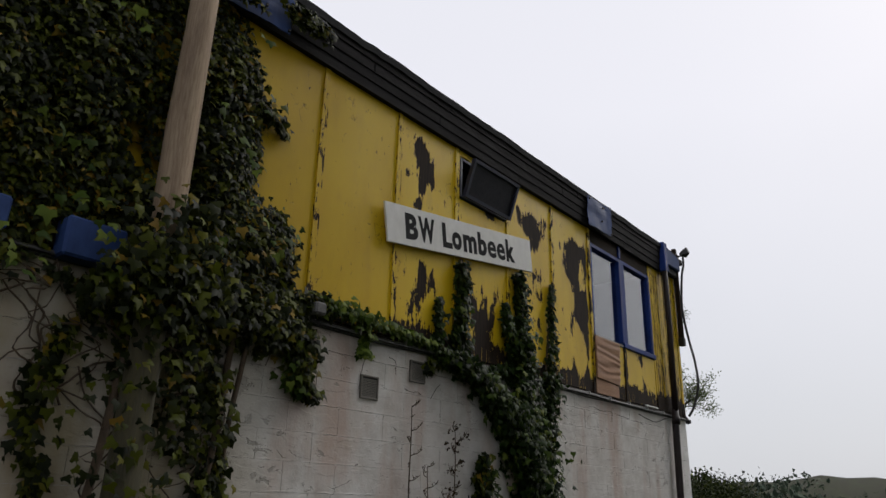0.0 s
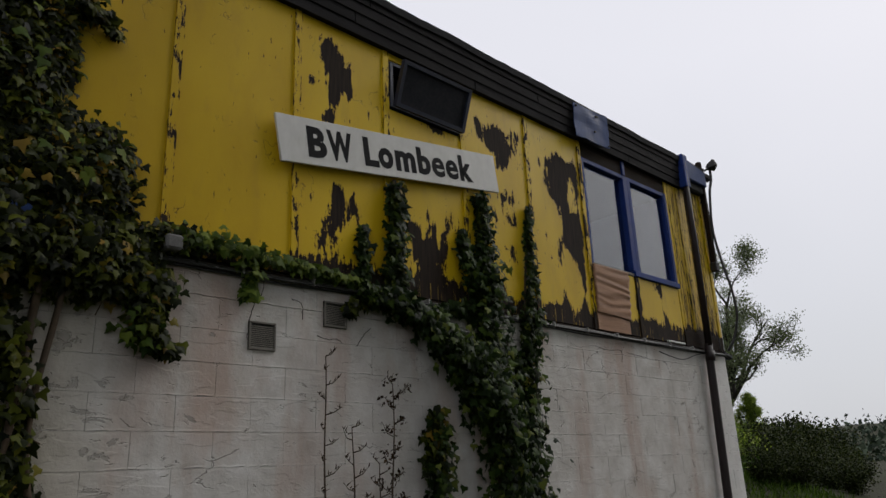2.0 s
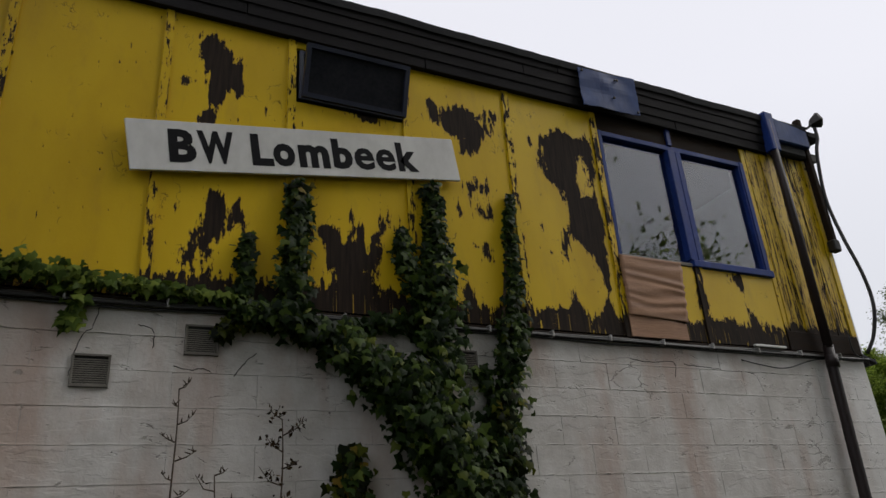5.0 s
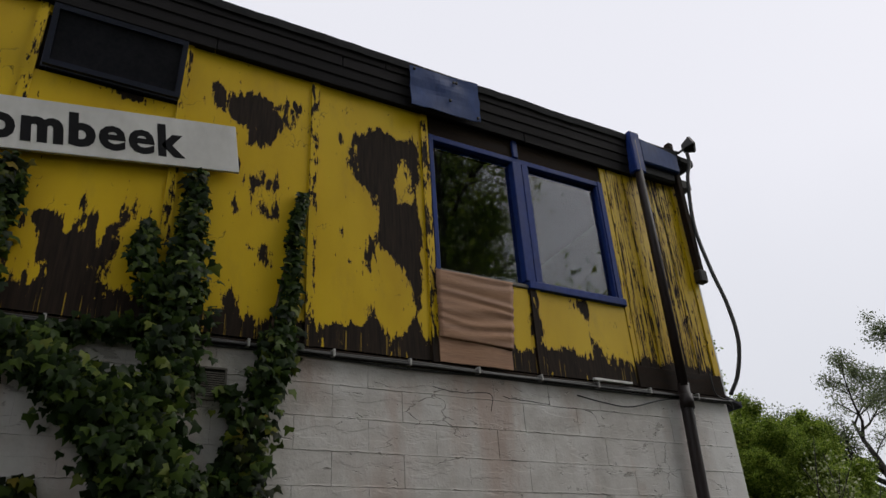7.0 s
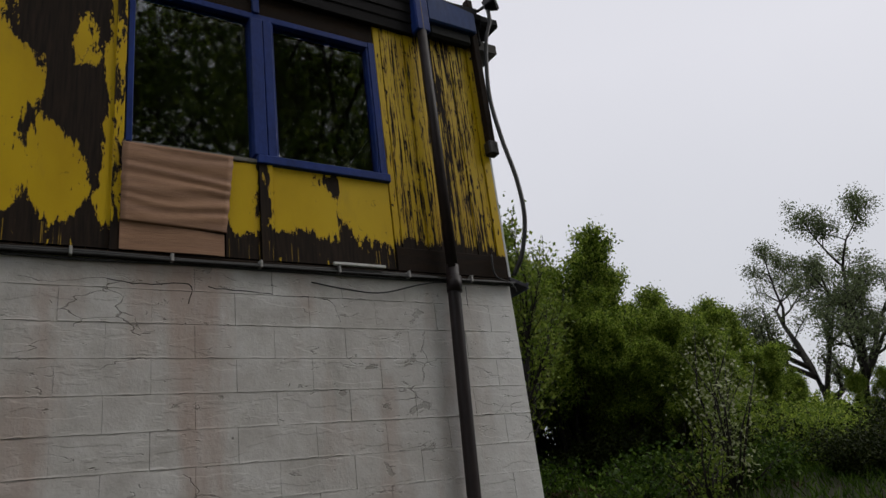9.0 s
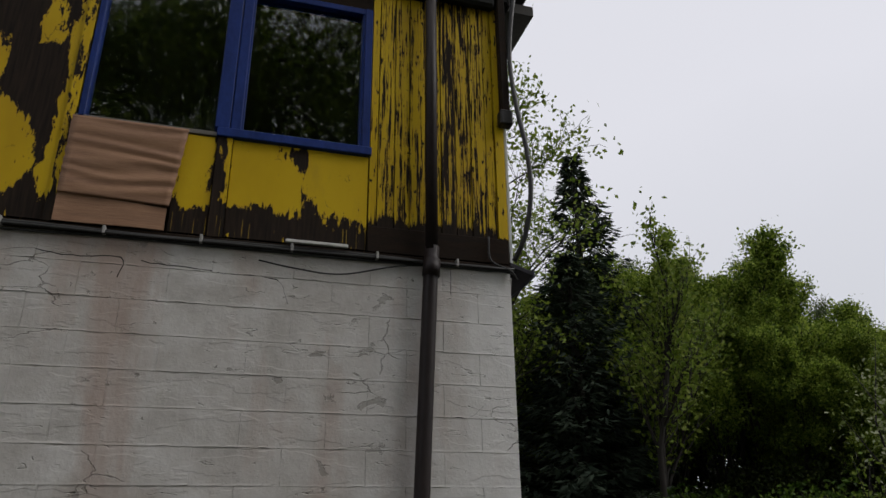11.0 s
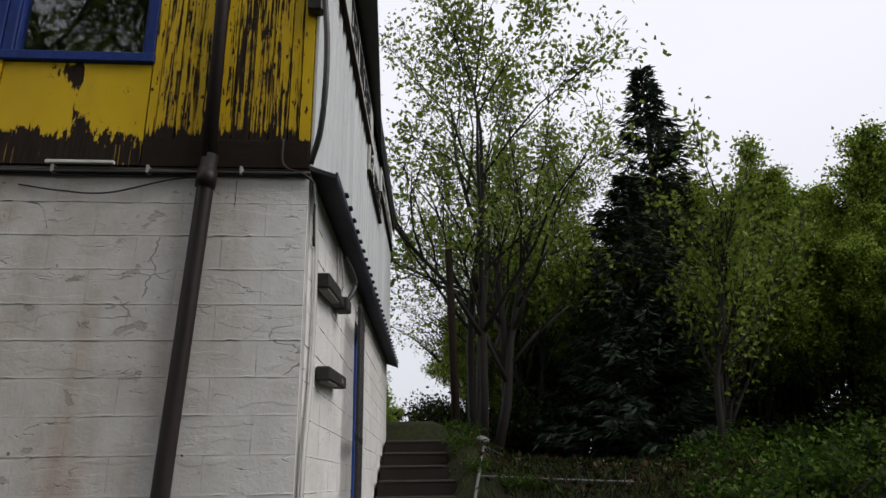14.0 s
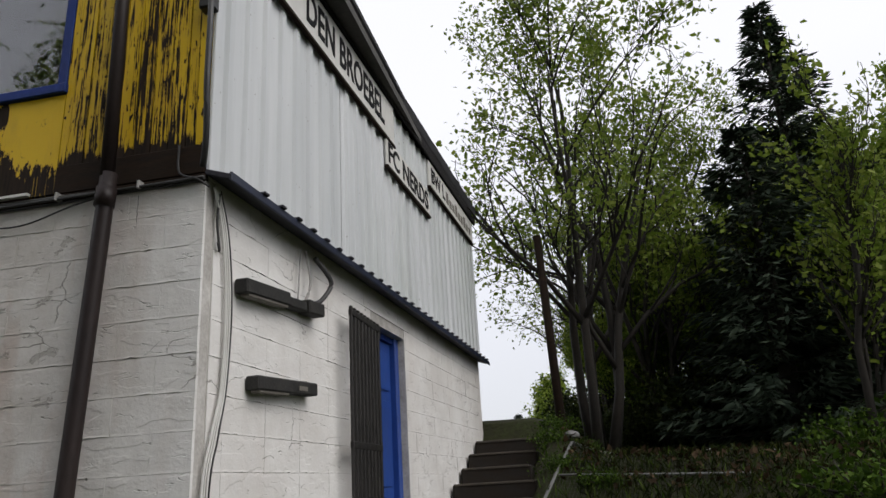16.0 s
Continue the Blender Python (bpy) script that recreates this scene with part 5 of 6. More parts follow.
pale = np.stack([rng.uniform(-9.2, -6.7, n), rng.uniform(-0.36, -0.22, n), rng.uniform(2.8, 5.0, n)], 1)
pale = pale[[noise.noise((2.2 * u, 1.0, 2.2 * w)) > 0.05 and abs(u + 7.6) > 0.2 and (u < -7.1 or w < 3.5) for u, _, w in pale]]
wall_ivy(ivy_left, pale, M_IVYLIGHT, 0.04, 0.08)
n = 900
front = np.stack([rng.normal(-7.52, 0.17, n), rng.uniform(-0.40, -0.24, n), rng.normal(3.0, 0.15, n)], 1)
wall_ivy(ivy_left, front, M_IVY, 0.04, 0.08)
n = 240
foot = np.stack([rng.normal(-7.62, 0.14, n), rng.uniform(-0.36, -0.22, n), rng.uniform(1.5, 2.95, n)], 1)
wall_ivy(ivy_left, foot, M_IVY, 0.03, 0.07)
n = 400
veil = np.stack([rng.uniform(-8.6, -7.0, n), rng.uniform(-0.12, -0.02, n), 2.95 - 1.5 * rng.random(n) ** 1.4], 1)
veil = veil[[noise.noise((3 * u, 7.0, 2 * w)) > -0.05 for u, _, w in veil]]
wall_ivy(ivy_left, veil, M_IVY, 0.03, 0.065)
runs = []
for k in range(34):
    x, z = rng.uniform(-8.7, -7.0), rng.uniform(2.3, 3.3)
    pts = [(x, -0.03, z)]
    for _ in range(7):
        x, z = x + rng.normal(0, 0.11), z - rng.uniform(0.02, 0.16)
        pts.append((x, -0.02 - abs(rng.normal(0, 0.03)), z))
    runs.append((curve_points(pts, 3), rng.uniform(0.0025, 0.006)))
for x0, x1, w in ((-7.35, -7.0, 0.02), (-7.85, -7.6, 0.022), (-6.8, -6.9, 0.016)):
    runs.append((curve_points([(x0, -0.05, 0.2), (x0 + 0.05, -0.06, 1.2), (x1 - 0.06, -0.05, 2.0), (x1, -0.05, 2.7), (x1 + 0.05, -0.06, 3.1)], 6), w))
tubes("stem", runs, M_STEM, ivy_left, kind="stuff")

ivy_mid = thing("climbing_ivy", "dark climbing ivy fanning up the block wall and yellow panels", "ivy")
wall_ivy(ivy_mid, np.concatenate([
    strand([(-3.92, 0.4), (-3.93, 1.2), (-3.92, 2.0), (-4.08, 2.35), (-4.35, 2.68)], [0.22, 0.25, 0.24, 0.24, 0.2], 3625, 0.2),
    strand([(-4.25, 2.6), (-4.60, 2.83), (-4.95, 2.98), (-5.16, 2.98)], [0.19, 0.15, 0.12, 0.05], 1667, 0.15),
    strand([(-4.1, 2.4), (-4.02, 2.8), (-4.0, 3.15), (-3.98, 3.45), (-3.98, 3.94)], [0.2, 0.17, 0.14, 0.10, 0.045], 1812, 0.13),
    strand([(-4.05, 3.1), (-4.18, 3.35), (-4.2, 3.62)], [0.12, 0.08, 0.03], 319, 0.08),
    strand([(-4.86, 2.95), (-4.87, 3.3), (-4.85, 3.55), (-4.85, 3.80)], [0.10, 0.085, 0.075, 0.055], 899, 0.10),
    strand([(-5.12, 2.98), (-5.14, 3.25), (-5.13, 3.46)], [0.07, 0.05, 0.025], 203, 0.06),
    strand([(-3.62, 1.6), (-3.62, 2.0), (-3.60, 2.45), (-3.52, 2.85), (-3.45, 3.08)], [0.13, 0.13, 0.11, 0.11, 0.09], 1305, 0.12),
    strand([(-3.46, 3.05), (-3.42, 3.4), (-3.40, 3.75), (-3.36, 3.99)], [0.07, 0.045, 0.035, 0.02], 377, 0.06),
    strand([(-4.6, 2.95), (-4.2, 3.02), (-3.95, 3.05)], [0.07, 0.07, 0.08], 435, 0.10),
    strand([(-4.55, 1.4), (-4.57, 1.9), (-4.55, 2.26)], [0.11, 0.12, 0.07], 435, 0.10),
    strand([(-3.75, 2.3), (-3.66, 2.5), (-3.72, 2.75)], [0.09, 0.06, 0.06], 188, 0.08),
]), M_IVYDARK, 0.035, 0.072)
wall_ivy(ivy_mid, np.concatenate([
    strand([(-4.85, 3.60), (-4.85, 3.82)], [0.06, 0.05], 130, 0.10), strand([(-3.98, 3.65), (-3.98, 3.96)], [0.06, 0.045], 159, 0.12),
    strand([(-4.58, 1.9), (-4.55, 2.28)], [0.12, 0.07], 188, 0.12), strand([(-3.60, 2.1), (-3.62, 2.6)], [0.12, 0.1], 188, 0.14),
    strand([(-5.0, 2.95), (-5.2, 2.93), (-5.24, 2.86)], [0.06, 0.05, 0.03], 130, 0.1),
]), M_IVY, 0.035, 0.072)
runs = [(curve_points([(-3.95, -0.04, 0.0), (-3.93, -0.05, 1.2), (-4.05, -0.05, 2.3), (-4.5, -0.04, 2.8), (-4.86, -0.03, 3.1), (-4.85, -0.03, 3.85)], 6), 0.016),
        (curve_points([(-3.9, -0.04, 0.0), (-3.92, -0.05, 1.6), (-4.02, -0.04, 2.7), (-3.98, -0.03, 3.9)], 6), 0.014),
        (curve_points([(-3.7, -0.04, 0.0), (-3.62, -0.04, 1.8), (-3.55, -0.03, 2.8), (-3.38, -0.02, 3.9)], 6), 0.01)]
tubes("stem", runs, M_STEM, ivy_mid, kind="stuff")


def dead_stalk(x, base, top, seed, lean, bushy=1.0):
    """A dry climbing stalk with short upturned side twigs."""
    root = thing("dead_stalk", "dry brown weed stalk against the white wall", "plant", "dead stalks by the wall")
    r = np.random.default_rng(seed)
    n = 30
    line = [Vector((x + lean * (k / n) + 0.012 * math.sin(0.45 * k + seed), -0.05, base + (top - base) * k / n)) for k in range(n + 1)]
    tube("stem", [tuple(p) for p in line], [0.012 - 0.009 * k / n for k in range(n + 1)], M_DRY, root, sides=6)
    runs, tufts = [], []
    for k in range(8, n + 1):
        p, way = line[k], 1 if (k + seed) % 2 else -1
        reach = r.uniform(0.04, 0.13) * (1.25 - 0.5 * k / n) * bushy
        mid = (p.x + way * reach * 0.55, p.y - 0.015, p.z + reach * r.uniform(0.1, 0.3))
        end = (p.x + way * reach, p.y - 0.03, p.z + reach * r.uniform(0.45, 0.8))
        runs.append(([tuple(p), mid, end], [0.004, 0.003, 0.0015]))
        for _ in range(4):
            f = r.uniform(0.2, 1)
            q = [a + (b - a) * f for a, b in zip(p, end)]
            runs.append(([tuple(q), (q[0] + r.normal(0, 0.016), q[1] - 0.012, q[2] + r.uniform(0.005, 0.03))], [0.004, 0.0015]))
            tufts.append(q)
    tubes("twig", runs, M_DRY, root, sides=4, kind="stuff")
    if bushy > 1:
        tufts = np.repeat(np.array(tufts), 4, 0) + r.normal(0, 0.02, (4 * len(tufts), 3))
        m = len(tufts)
        leaves("dry_leaf", tufts, r.normal(0, 1, (m, 3)), r.normal(0, 1, (m, 3)), r.uniform(0.015, 0.04, m), LEAF_SHAPE, LEAF_FACES, M_LITTER, root)


dead_stalk(-5.36, 0.0, 2.57, 1, -0.08)
dead_stalk(-4.95, 0.0, 2.43, 2, 0.03, 1.3)
dead_stalk(-5.24, 0.0, 2.16, 3, 0.01)
dead_stalk(-5.05, 0.0, 1.95, 4, 0.03)

# ---- trees ----
def stand(x, y, turn=0.0, scale=1.0, sink=0.1):
    return pose(x, y, ground_z(x, y) - sink, 0, 0, turn) @ Matrix.Scale(scale, 4)


tree_a = tree("young_tree", "slender many-stemmed tree in fresh spring leaf", 17, 9.0, 0.42, M_SPRING, 1, 0.10, m=stand(1.85, 7.55, 0, 0.97), stems=5, levels=3, upward=0.55, first=0.22, children=5, cloud=0.16, twig=1.15)
for x, y, turn, s in ((3.0, 9.6, 130, 0.78), (2.2, 11.5, 250, 0.7), (3.7, 10.8, 60, 0.8)):
    copy_thing(tree_a, stand(x, y, turn, s))
spruce("tall dark spruce standing behind the bank", 5, 8.5, 1.75, stand(5.8, 9.9))
spruce("lower dark spruce with drooping boughs on the bank", 6, 5.2, 1.65, stand(4.55, 8.1))
tree_b = tree("alder_tree", "upright young alder in fresh leaf at the wood's edge", 21, 8.0, 0.29, M_GREEN, 3, 0.095, m=stand(8.0, 8.6, 0, 0.80), stems=4, levels=3, upward=0.8, first=0.06, children=8, cloud=0.12)
for x, y, turn, s in ((6.9, 8.9, 35, 0.82), (8.9, 7.7, 75, 0.70), (9.5, 7.1, 165, 0.60), (9.0, 6.1, 190, 0.50), (10.9, 7.9, 80, 0.72), (9.7, 9.8, 200, 0.88), (8.4, 10.7, 300, 0.95), (11.6, 10.0, 20, 0.9), (7.0, 11.8, 140, 1.0), (13.0, 8.6, 250, 0.75), (12.3, 12.2, 110, 1.0), (9.6, 12.8, 60, 1.05), (5.6, 12.6, 10, 0.9), (15.0, 10.5, 310, 0.9), (14.8, 14.0, 95, 1.05), (11.4, 15.5, 230, 1.1), (17.8, 12.5, 45, 0.95), (8.0, 15.2, 330, 1.05), (20.5, 15.0, 20, 1.0), (24.0, 14.5, 250, 0.95), (28.5, 17.0, 110, 0.9), (33.0, 15.0, 310, 0.8)):
    copy_thing(tree_b, stand(x, y, turn, s))
for x, y, turn, s in ((2.8, 10.3, 15, 0.6), (3.8, 11.7, 100, 0.78), (4.4, 10.3, 220, 0.66), (2.9, 13.6, 300, 0.8)):
    copy_thing(tree_b, stand(x, y, turn, s))
tree_y = tree("leafy_sapling", "tall thin sapling with yellow-green leaves before the spruce", 27, 5.0, 0.2, M_SPRING, 1, 0.095, m=stand(5.0, 6.5), stems=2, levels=2, upward=0.7, first=0.12, children=12, cloud=0.12)
poplar = tree("poplar_tree", "distant narrow poplar beyond the bank", 83, 9.6, 0.16, M_GREEN, 3, 0.22, m=stand(-1.6, 52.0), stems=3, levels=2, upward=0.8, first=0.1, children=14, cloud=0.2)
spruce("distant dark conifer beyond the bank", 9, 6.0, 1.6, stand(-3.2, 47.0))
tree_c = tree("gnarled_tree", "open gnarled willow with dark limbs and grey-green leaves", 31, 14.5, 0.52, M_WILLOW, 4, 0.13, m=stand(34.4, 17.2, 0, 0.96), stems=2, levels=3, upward=0.3, first=0.3, children=7, cloud=0.25, twig=2.2)
for x, y, turn, s in ((21.5, 26.0, 120, 1.0), (26.5, 29.0, 40, 0.9), (31.0, 30.0, 300, 0.85)):
    copy_thing(tree_c, stand(x, y, turn, s))
# the row behind the walker that the windows mirror
tree_d = tree("tall_tree", "tall leafy tree behind the yard, mirrored in the windows", 61, 17.0, 0.5, M_GREEN, 2, 0.19, m=stand(-1.5, -13.5), stems=2, levels=3, upward=0.35, first=0.15, children=7, cloud=0.45)
for x, y, turn, s in ((3.2, -12.5, 170, 1.0), (7.0, -13.5, 260, 0.95), (-6.0, -14.0, 80, 1.0), (-10.5, -13.0, 310, 0.9)):
    copy_thing(tree_d, stand(x, y, turn, s))

bush_a = bush("dense green bush on the bank, also added unseen behind the walker", 41, 1.5, 2.6, M_GREEN, 4600, 0.10, stand(11.8, 7.2, 0, 0.8))
for x, y, turn, s in ((11.4, 6.4, 200, 0.9), (27.0, 13.5, 40, 1.7), (30.5, 15.5, 90, 1.8), (34.0, 14.5, 180, 1.8), (38.0, 16.0, 250, 1.6), (14.3, 7.0, 60, 1.1), (16.4, 8.6, 150, 1.2), (18.8, 9.8, 240, 1.4), (21.8, 11.2, 10, 1.5), (25.0, 12.5, 130, 1.7)):
    copy_thing(bush_a, stand(x, y, turn, s))
# unseen bushes added behind the walker to block the bright gap the panes mirror
for x, y, turn, s in ((-9.0, -12.5, 0, 1.5), (-5.0, -13.0, 60, 1.6), (-1.0, -12.0, 120, 1.5), (3.0, -13.0, 180, 1.6), (7.0, -12.5, 240, 1.5), (11.0, -13.5, 300, 1.4)):
    copy_thing(bush_a, stand(x, y, turn, s))
for x, y, turn, s in ((27.0, 17.0, 0, 1.6),):
    copy_thing(bush_a, stand(x, y, turn, s))
for x, y, turn, s in ((0.6, 45.0, 90, 0.42), (2.6, 47.0, 200, 0.55), (-6.0, 50.0, 300, 0.6)):
    copy_thing(tree_b, stand(x, y, turn, s))
for x, y, turn, s in ((30.0, 18.0, 0, 0.9), (36.5, 17.5, 140, 0.65), (43.5, 17.5, 260, 0.55)):
    copy_thing(tree_b, stand(x, y, turn, s))
# undergrowth below the trees, its leaves darkened to stand for canopy shade
bush_e = bush("undergrowth with the shade of the trees put into its dark leaves", 71, 1.4, 2.0, M_SHADELEAF, 4200, 0.11, stand(3.3, 9.2, 0, 0.8), "evergreen_shrub")
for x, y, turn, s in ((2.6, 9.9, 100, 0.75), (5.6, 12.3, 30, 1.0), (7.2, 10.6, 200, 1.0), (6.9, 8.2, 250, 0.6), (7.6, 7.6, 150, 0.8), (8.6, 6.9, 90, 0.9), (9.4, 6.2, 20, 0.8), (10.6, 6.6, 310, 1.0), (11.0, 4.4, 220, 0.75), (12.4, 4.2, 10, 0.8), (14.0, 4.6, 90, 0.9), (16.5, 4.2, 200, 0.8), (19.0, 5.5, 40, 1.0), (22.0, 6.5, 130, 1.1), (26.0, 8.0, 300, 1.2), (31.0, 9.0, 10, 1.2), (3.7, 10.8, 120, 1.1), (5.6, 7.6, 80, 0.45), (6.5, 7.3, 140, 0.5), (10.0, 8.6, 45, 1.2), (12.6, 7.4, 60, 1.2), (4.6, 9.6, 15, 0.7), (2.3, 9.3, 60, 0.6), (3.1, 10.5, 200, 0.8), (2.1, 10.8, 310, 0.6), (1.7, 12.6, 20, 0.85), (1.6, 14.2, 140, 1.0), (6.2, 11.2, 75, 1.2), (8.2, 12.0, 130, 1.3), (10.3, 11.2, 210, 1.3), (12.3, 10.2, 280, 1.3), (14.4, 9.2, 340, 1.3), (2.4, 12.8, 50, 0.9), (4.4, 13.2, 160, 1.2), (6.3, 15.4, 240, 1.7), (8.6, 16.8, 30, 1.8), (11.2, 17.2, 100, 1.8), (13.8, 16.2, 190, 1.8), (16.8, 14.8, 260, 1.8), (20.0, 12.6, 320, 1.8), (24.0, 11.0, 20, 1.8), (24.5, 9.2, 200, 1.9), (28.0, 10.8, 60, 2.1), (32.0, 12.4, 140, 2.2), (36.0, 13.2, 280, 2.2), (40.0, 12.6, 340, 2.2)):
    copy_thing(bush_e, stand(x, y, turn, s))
bush_b = bush("pale flowering shrub in front of the wood", 43, 0.75, 2.6, M_BLOSSOM, 1500, 0.06, stand(7.1, 4.0, 0, 1.2), "flowering_shrub")
bush_d = bush("yellow-green sapling in the rough grass", 53, 0.6, 1.5, M_SPRING, 500, 0.08, stand(5.9, 3.6), "sapling")
bush_c = bush("low bright green weeds at the foot of the bank", 47, 0.7, 0.6, M_GRASS, 1500, 0.07, stand(3.9, 3.6), "weeds")
for x, y, turn, s in ((4.8, 4.0, 40, 1.1), (5.7, 4.6, 100, 1.2), (6.8, 5.2, 160, 1.3), (3.2, 2.8, 220, 0.8), (7.8, 4.4, 20, 1.2), (4.4, 5.4, 280, 0.9), (1.75, 4.2, 60, 0.4), (1.6, 3.2, 10, 0.4), (5.6, 6.6, 330, 1.3), (9.2, 4.8, 90, 1.3), (0.4, 2.3, 10, 0.25), (1.6, 6.3, 140, 0.4), (1.25, 2.9, 30, 0.35), (1.3, 3.5, 200, 0.4), (1.35, 4.6, 110, 0.38), (1.3, 5.3, 260, 0.4), (1.35, 5.9, 20, 0.42)):
    copy_thing(bush_c, stand(x, y, turn, s))

# distant wood and hill
hill = []
faces = []
n = 120
for i in range(n + 1):
    a = radians(-75 + 200 * i / n)
    for k, (d, h) in enumerate(((120, 0.0), (150, 0.55), (190, 1.0), (320, 0.9), (520, 0.2))):
        top = 9 + 3.5 * noise.noise((a * 3, 0, 0)) + 1.5 * noise.noise((a * 22, k, 0))
        hill.append((d * math.cos(a), d * math.sin(a), -1 + top * h))
    if i:
        faces += [((i - 1) * 5 + k, i * 5 + k, i * 5 + k + 1, (i - 1) * 5 + k + 1) for k in range(4)]
hill = raw("backdrop", hill, faces, M_GROUND, label="low wooded hill on the horizon", smooth=True)
tagged(hill, category="hill", kind="structure")
r = np.random.default_rng(3)
n = 26000
a, d = np.radians(r.uniform(-25, 100, n)), r.uniform(85, 175, n)
p = np.stack([d * np.cos(a), d * np.sin(a), r.uniform(0, 1, n) ** 1.3 * (3.0 + 2.2 * np.sin(a * 31) + 1.5 * np.sin(a * 77 + d * 0.1))], 1)
p[:, 2] += np.clip((d - 120) / 70, 0, 1) * 7
far_wood = leaves("far_wood", p, r.normal(0, 1, (n, 3)), r.normal(0, 1, (n, 3)) + [0, 0, 0.8], r.uniform(0.6, 1.3, n), LEAF_SHAPE, LEAF_FACES, M_SPRUCE, None, "distant low belt of green trees")
tagged(far_wood, category="trees")

# grass and leaf litter on the bank
n = 16000
x, y = r.uniform(1.1, 13, n), r.uniform(-2.2, 8.5, n)
keep = ~((x < 1.15) & (y > 2.7))
x, y = x[keep], y[keep]
z = np.array([ground_z(u, w) for u, w in zip(x, y)])
n = len(x)
GRASS_SHAPE = np.array([(-0.05, 0, 0), (0.05, 0, 0), (0.02, 0.6, 0.05), (0.0, 1.0, 0.22)])
grass = leaves("grass", np.stack([x, y, z], 1), np.stack([r.normal(0, 0.4, n), r.normal(0, 0.4, n), np.ones(n)], 1), r.normal(0, 1, (n, 3)), r.uniform(0.08, 0.30, n) * np.where((x < 4.5) & (y > 3.2), 0.5, 1.0), GRASS_SHAPE, [(0, 1, 2), (0, 2, 3)], M_GRASS, None, "rough green grass on the bank")
tagged(grass, category="grass")
# turf by the fence, coloured dark for the shade of the trees
n = 6000
x, y = r.uniform(1.55, 4.6, n), r.uniform(2.6, 5.6, n)
z = np.array([ground_z(u, w) for u, w in zip(x, y)])
turf = leaves("turf", np.stack([x, y, z], 1), np.stack([r.normal(0, 0.8, n), r.normal(0, 0.8, n) - 0.3, np.ones(n)], 1), r.normal(0, 1, (n, 3)), r.uniform(0.06, 0.17, n), GRASS_SHAPE, [(0, 1, 2), (0, 2, 3)], M_SHADELEAF, None, "short rough turf behind the wire fence, tree shade in its colour")
tagged(turf, category="grass")
n = 7000
x, y = r.uniform(1.4, 9, n), r.uniform(4.0, 9.5, n)
z = np.array([ground_z(u, w) + 0.02 for u, w in zip(x, y)])
litter = leaves("leaf_litter", np.stack([x, y, z + r.uniform(0, 0.06, n)], 1), r.normal(0, 1, (n, 3)), r.normal(0, 0.5, (n, 3)) + [0, 0, 1.0], r.uniform(0.05, 0.11, n), LEAF_SHAPE, LEAF_FACES, M_LITTER, None, "dead brown leaves on the bank")
tagged(litter, category="leaves")

# ---- cracks and torn paint edges in the block wall ----
CRACKS = (
    ((-5.82, 2.99), (-5.84, 2.88), (-5.88, 2.83), (-5.91, 2.73), (-5.92, 2.63)),
    ((-5.46, 2.70), (-5.38, 2.68), (-5.32, 2.69), (-5.27, 2.67)),
    ((-5.16, 2.66), (-5.11, 2.73), (-5.05, 2.78)),
    ((-5.64, 2.90), (-5.57, 2.88), (-5.56, 2.78)),
    ((-2.90, 2.88), (-2.76, 2.86), (-2.57, 2.89), (-2.36, 2.87), (-2.13, 2.88), (-2.13, 2.78)),
    ((-2.03, 2.87), (-1.82, 2.86), (-1.61, 2.84), (-1.35, 2.83), (-1.28, 2.70)),
    ((-0.37, 2.97), (-0.37, 2.84), (-0.35, 2.73), (-0.24, 2.70)),
    ((-0.39, 2.14), (-0.28, 2.14), (-0.18, 2.21)),
)
runs = []
for line in CRACKS:
    pts = curve_points([(x, 0.0, z) for x, z in line], 5)
    runs.append(([(p.x + 0.007 * noise.noise((p.x * 40, p.z * 40, 0)), 0.0012, p.z + 0.009 * noise.noise((p.x * 35, 3, p.z * 35))) for p in pts], [0.0021 + 0.0014 * abs(noise.noise((p.x * 20, 0, p.z * 20))) for p in pts]))
tubes("crack", runs, M_DARK, wall_front, "dark open cracks in the paint", sides=4, kind="stuff")

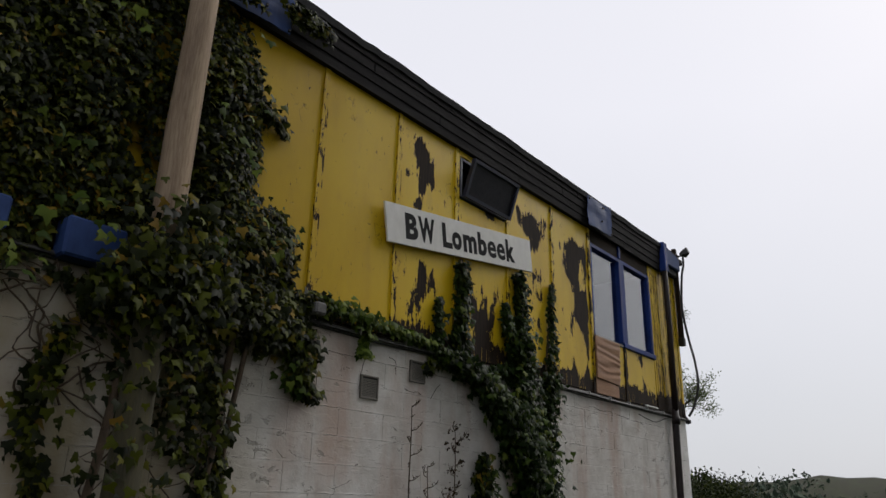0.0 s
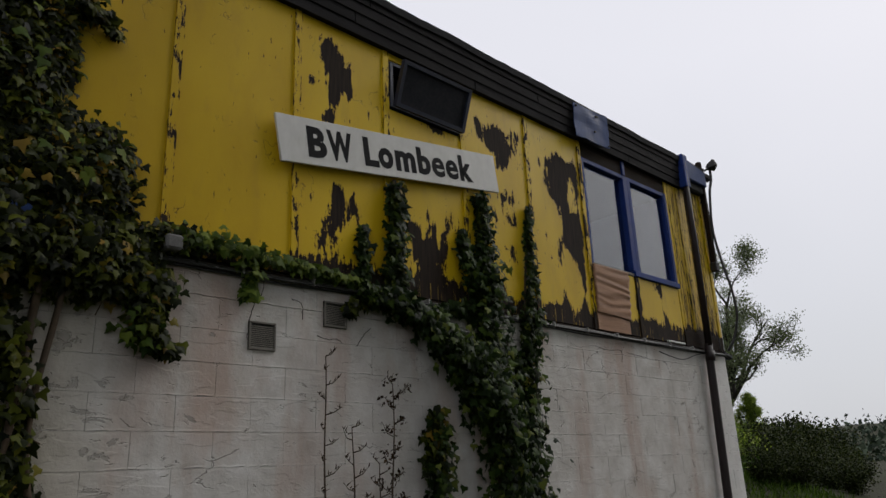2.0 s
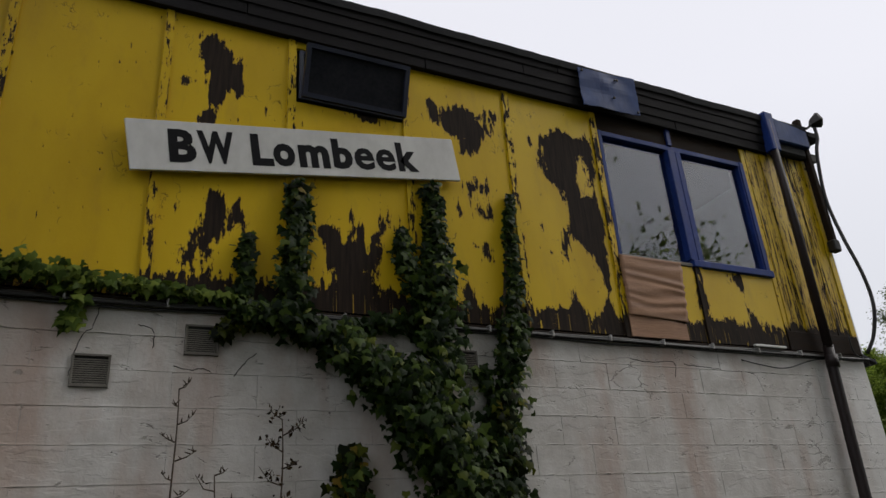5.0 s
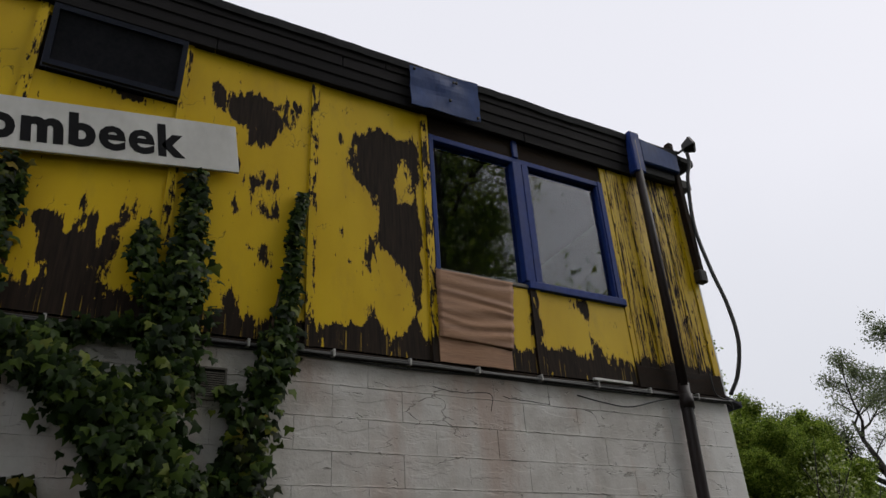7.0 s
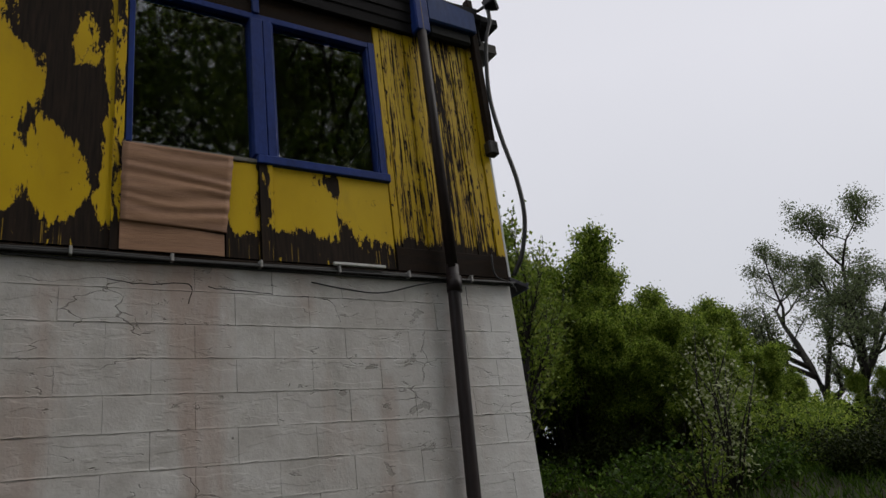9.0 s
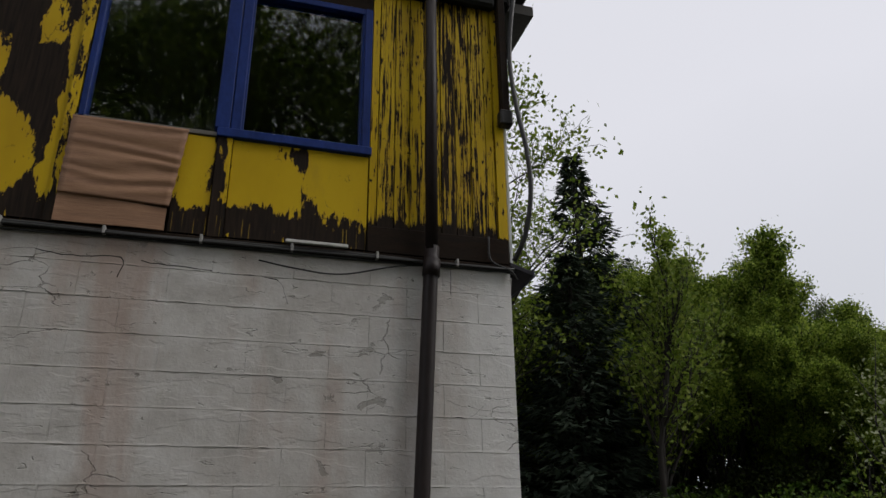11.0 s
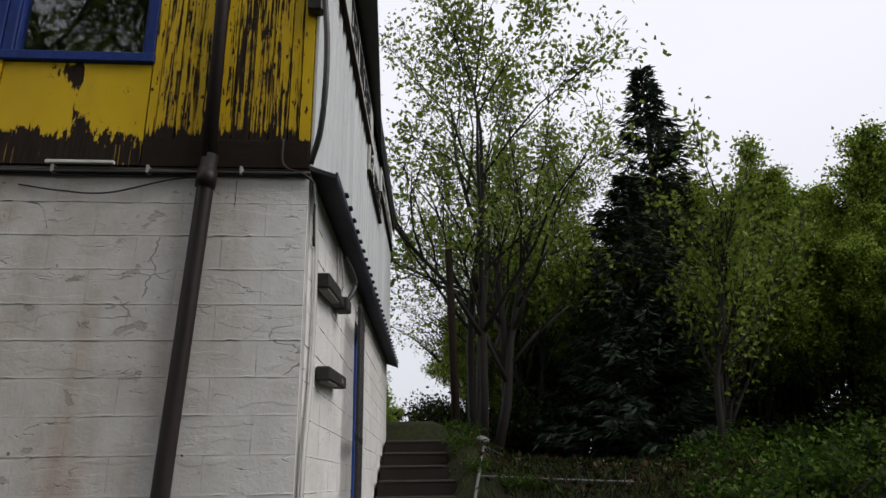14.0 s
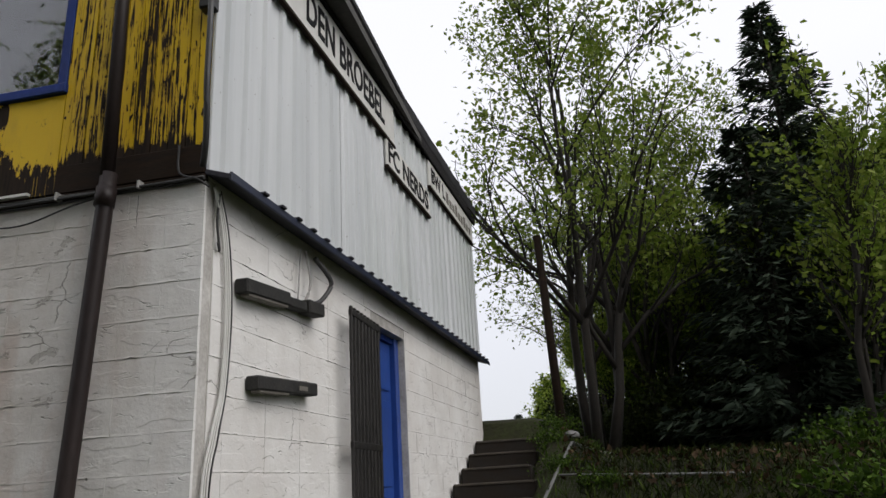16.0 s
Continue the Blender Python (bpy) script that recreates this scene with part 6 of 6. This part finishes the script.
# ---- the single blocks of the walls ----
def block_mesh(seed, length):
    r = random.Random(seed)
    n = max(3, int(length / 0.035))
    rows = (0.0, 0.012, 0.055, 0.12, COURSE - 0.015, COURSE - 0.001)
    bm = bmesh.new()
    grid = []
    for k, z in enumerate(rows):
        line = []
        for i in range(n + 1):
            x = (length - 0.0006) * i / n
            wave = noise.noise((x * 9 + seed * 3.7, k * 0.2, 0.0)) + 0.9 * noise.noise((x * 31 + seed, 5.0, 0.0))
            y, dz = r.uniform(-0.0003, 0.0003), 0.0
            if k == 0:
                dz = max(0.0003, 0.008 * (wave + 0.02))
                y -= max(0.0, 0.0012 + 0.0035 * wave)
            elif k == 5:
                y += min(0.0066, max(0.0003, 0.0004 + 0.009 * wave))
            elif k in (1, 4):
                y += 0.0006 * wave
                dz = r.uniform(-0.009, 0.006) * (k == 4)
            if i in (0, n):
                y += 0.0004
                x += r.uniform(0.0, 0.0012) * (1 if i == 0 else -1)
            line.append(bm.verts.new((x, y, z + dz)))
        grid.append(line)
    back = [[bm.verts.new((v.co.x, 0.02, v.co.z)) for v in line] for line in (grid[0], grid[-1])]
    for p, q in zip(grid, grid[1:]):
        for i in range(n):
            bm.faces.new((p[i], p[i + 1], q[i + 1], q[i]))
    for i in range(n):
        bm.faces.new((back[0][i], back[0][i + 1], grid[0][i + 1], grid[0][i]))
        bm.faces.new((grid[-1][i], grid[-1][i + 1], back[1][i + 1], back[1][i]))
    bm.faces.new([line[0] for line in grid] + [back[1][0], back[0][0]])
    bm.faces.new([back[0][n], back[1][n]] + [line[n] for line in reversed(grid)])
    me = bpy.data.meshes.new("block")
    bm.to_mesh(me)
    bm.free()
    me.materials.append(M_WHITE)
    for f in me.polygons:
        f.use_smooth = False
    return me


WHOLE = [block_mesh(s, BLOCK) for s in range(24)]
CUT = {}


def lay_course(parent, u0, u1, z, shift, seed, holes=()):
    """One course of blocks from u1 (the corner end) back to u0."""
    r = random.Random(seed)
    u = u1
    first = shift
    while u > u0 + 0.02:
        length = first if first else BLOCK
        first = 0
        length = min(length, u - u0)
        for h in holes:
            if h[2] < z + 0.09 < h[3] and u - length < h[1] and u > h[0]:
                if u > h[1] + 0.03:
                    length = u - h[1]
                else:
                    length = 0
                    u = h[0]
        if length:
            key = round(length, 3)
            if abs(key - BLOCK) < 0.002:
                me = WHOLE[r.randrange(24)]
            else:
                me = CUT.setdefault(key, block_mesh(int(key * 1000), key))
            ob = new("block", me)
            ob.parent = parent
            ob.matrix_basis = pose(u - length, r.uniform(-0.0012, 0.0014), z, 0, r.uniform(-0.06, 0.06), r.uniform(-0.05, 0.05))
            u -= length


for k in range(12):
    lay_course(wall_front, -8.6, 0.0, LEDGE - COURSE * (k + 1), 0.21 if k % 2 else 0.0, k)
    lay_course(wall_side, 0.10, 6.42, LEDGE - COURSE * (k + 1), 0.24 if k % 2 else 0.03, 50 + k, (DOOR,))
lay_course(wall_side, 0.02, 6.42, LEDGE, 0.1, 99)
low_v, low_f = [], []
for m, u0, u1, ks, holes in ((FRONT, -12.9, 0.0, range(12, 20), ()), (FRONT, -12.9, -8.6, range(0, 12), ()), (SIDE, 0.1, 6.42, range(12, 20), (DOOR,))):
    for k in ks:
        z = LEDGE - COURSE * (k + 1)
        u = u1 - (0.21 if k % 2 else 0)
        while u > u0 + BLOCK:
            if not any(h[0] < u and u - BLOCK < h[1] for h in holes):
                n = len(low_v)
                low_v += [m @ Vector(q) for q in ((u - BLOCK + 0.009, 0.003, z + 0.005), (u, 0.003, z + 0.005), (u, 0.003, z + COURSE - 0.005), (u - BLOCK + 0.009, 0.003, z + COURSE - 0.005), (u - BLOCK + 0.009, 0.02, z + 0.005), (u, 0.02, z + 0.005), (u, 0.02, z + COURSE - 0.005), (u - BLOCK + 0.009, 0.02, z + COURSE - 0.005))]
                low_f += [(n, n + 1, n + 2, n + 3), (n, n + 4, n + 5, n + 1), (n + 1, n + 5, n + 6, n + 2), (n + 2, n + 6, n + 7, n + 3), (n + 3, n + 7, n + 4, n)]
            u -= BLOCK
raw("lower_blocks", low_v, low_f, M_WHITE, wall_front, kind="stuff")
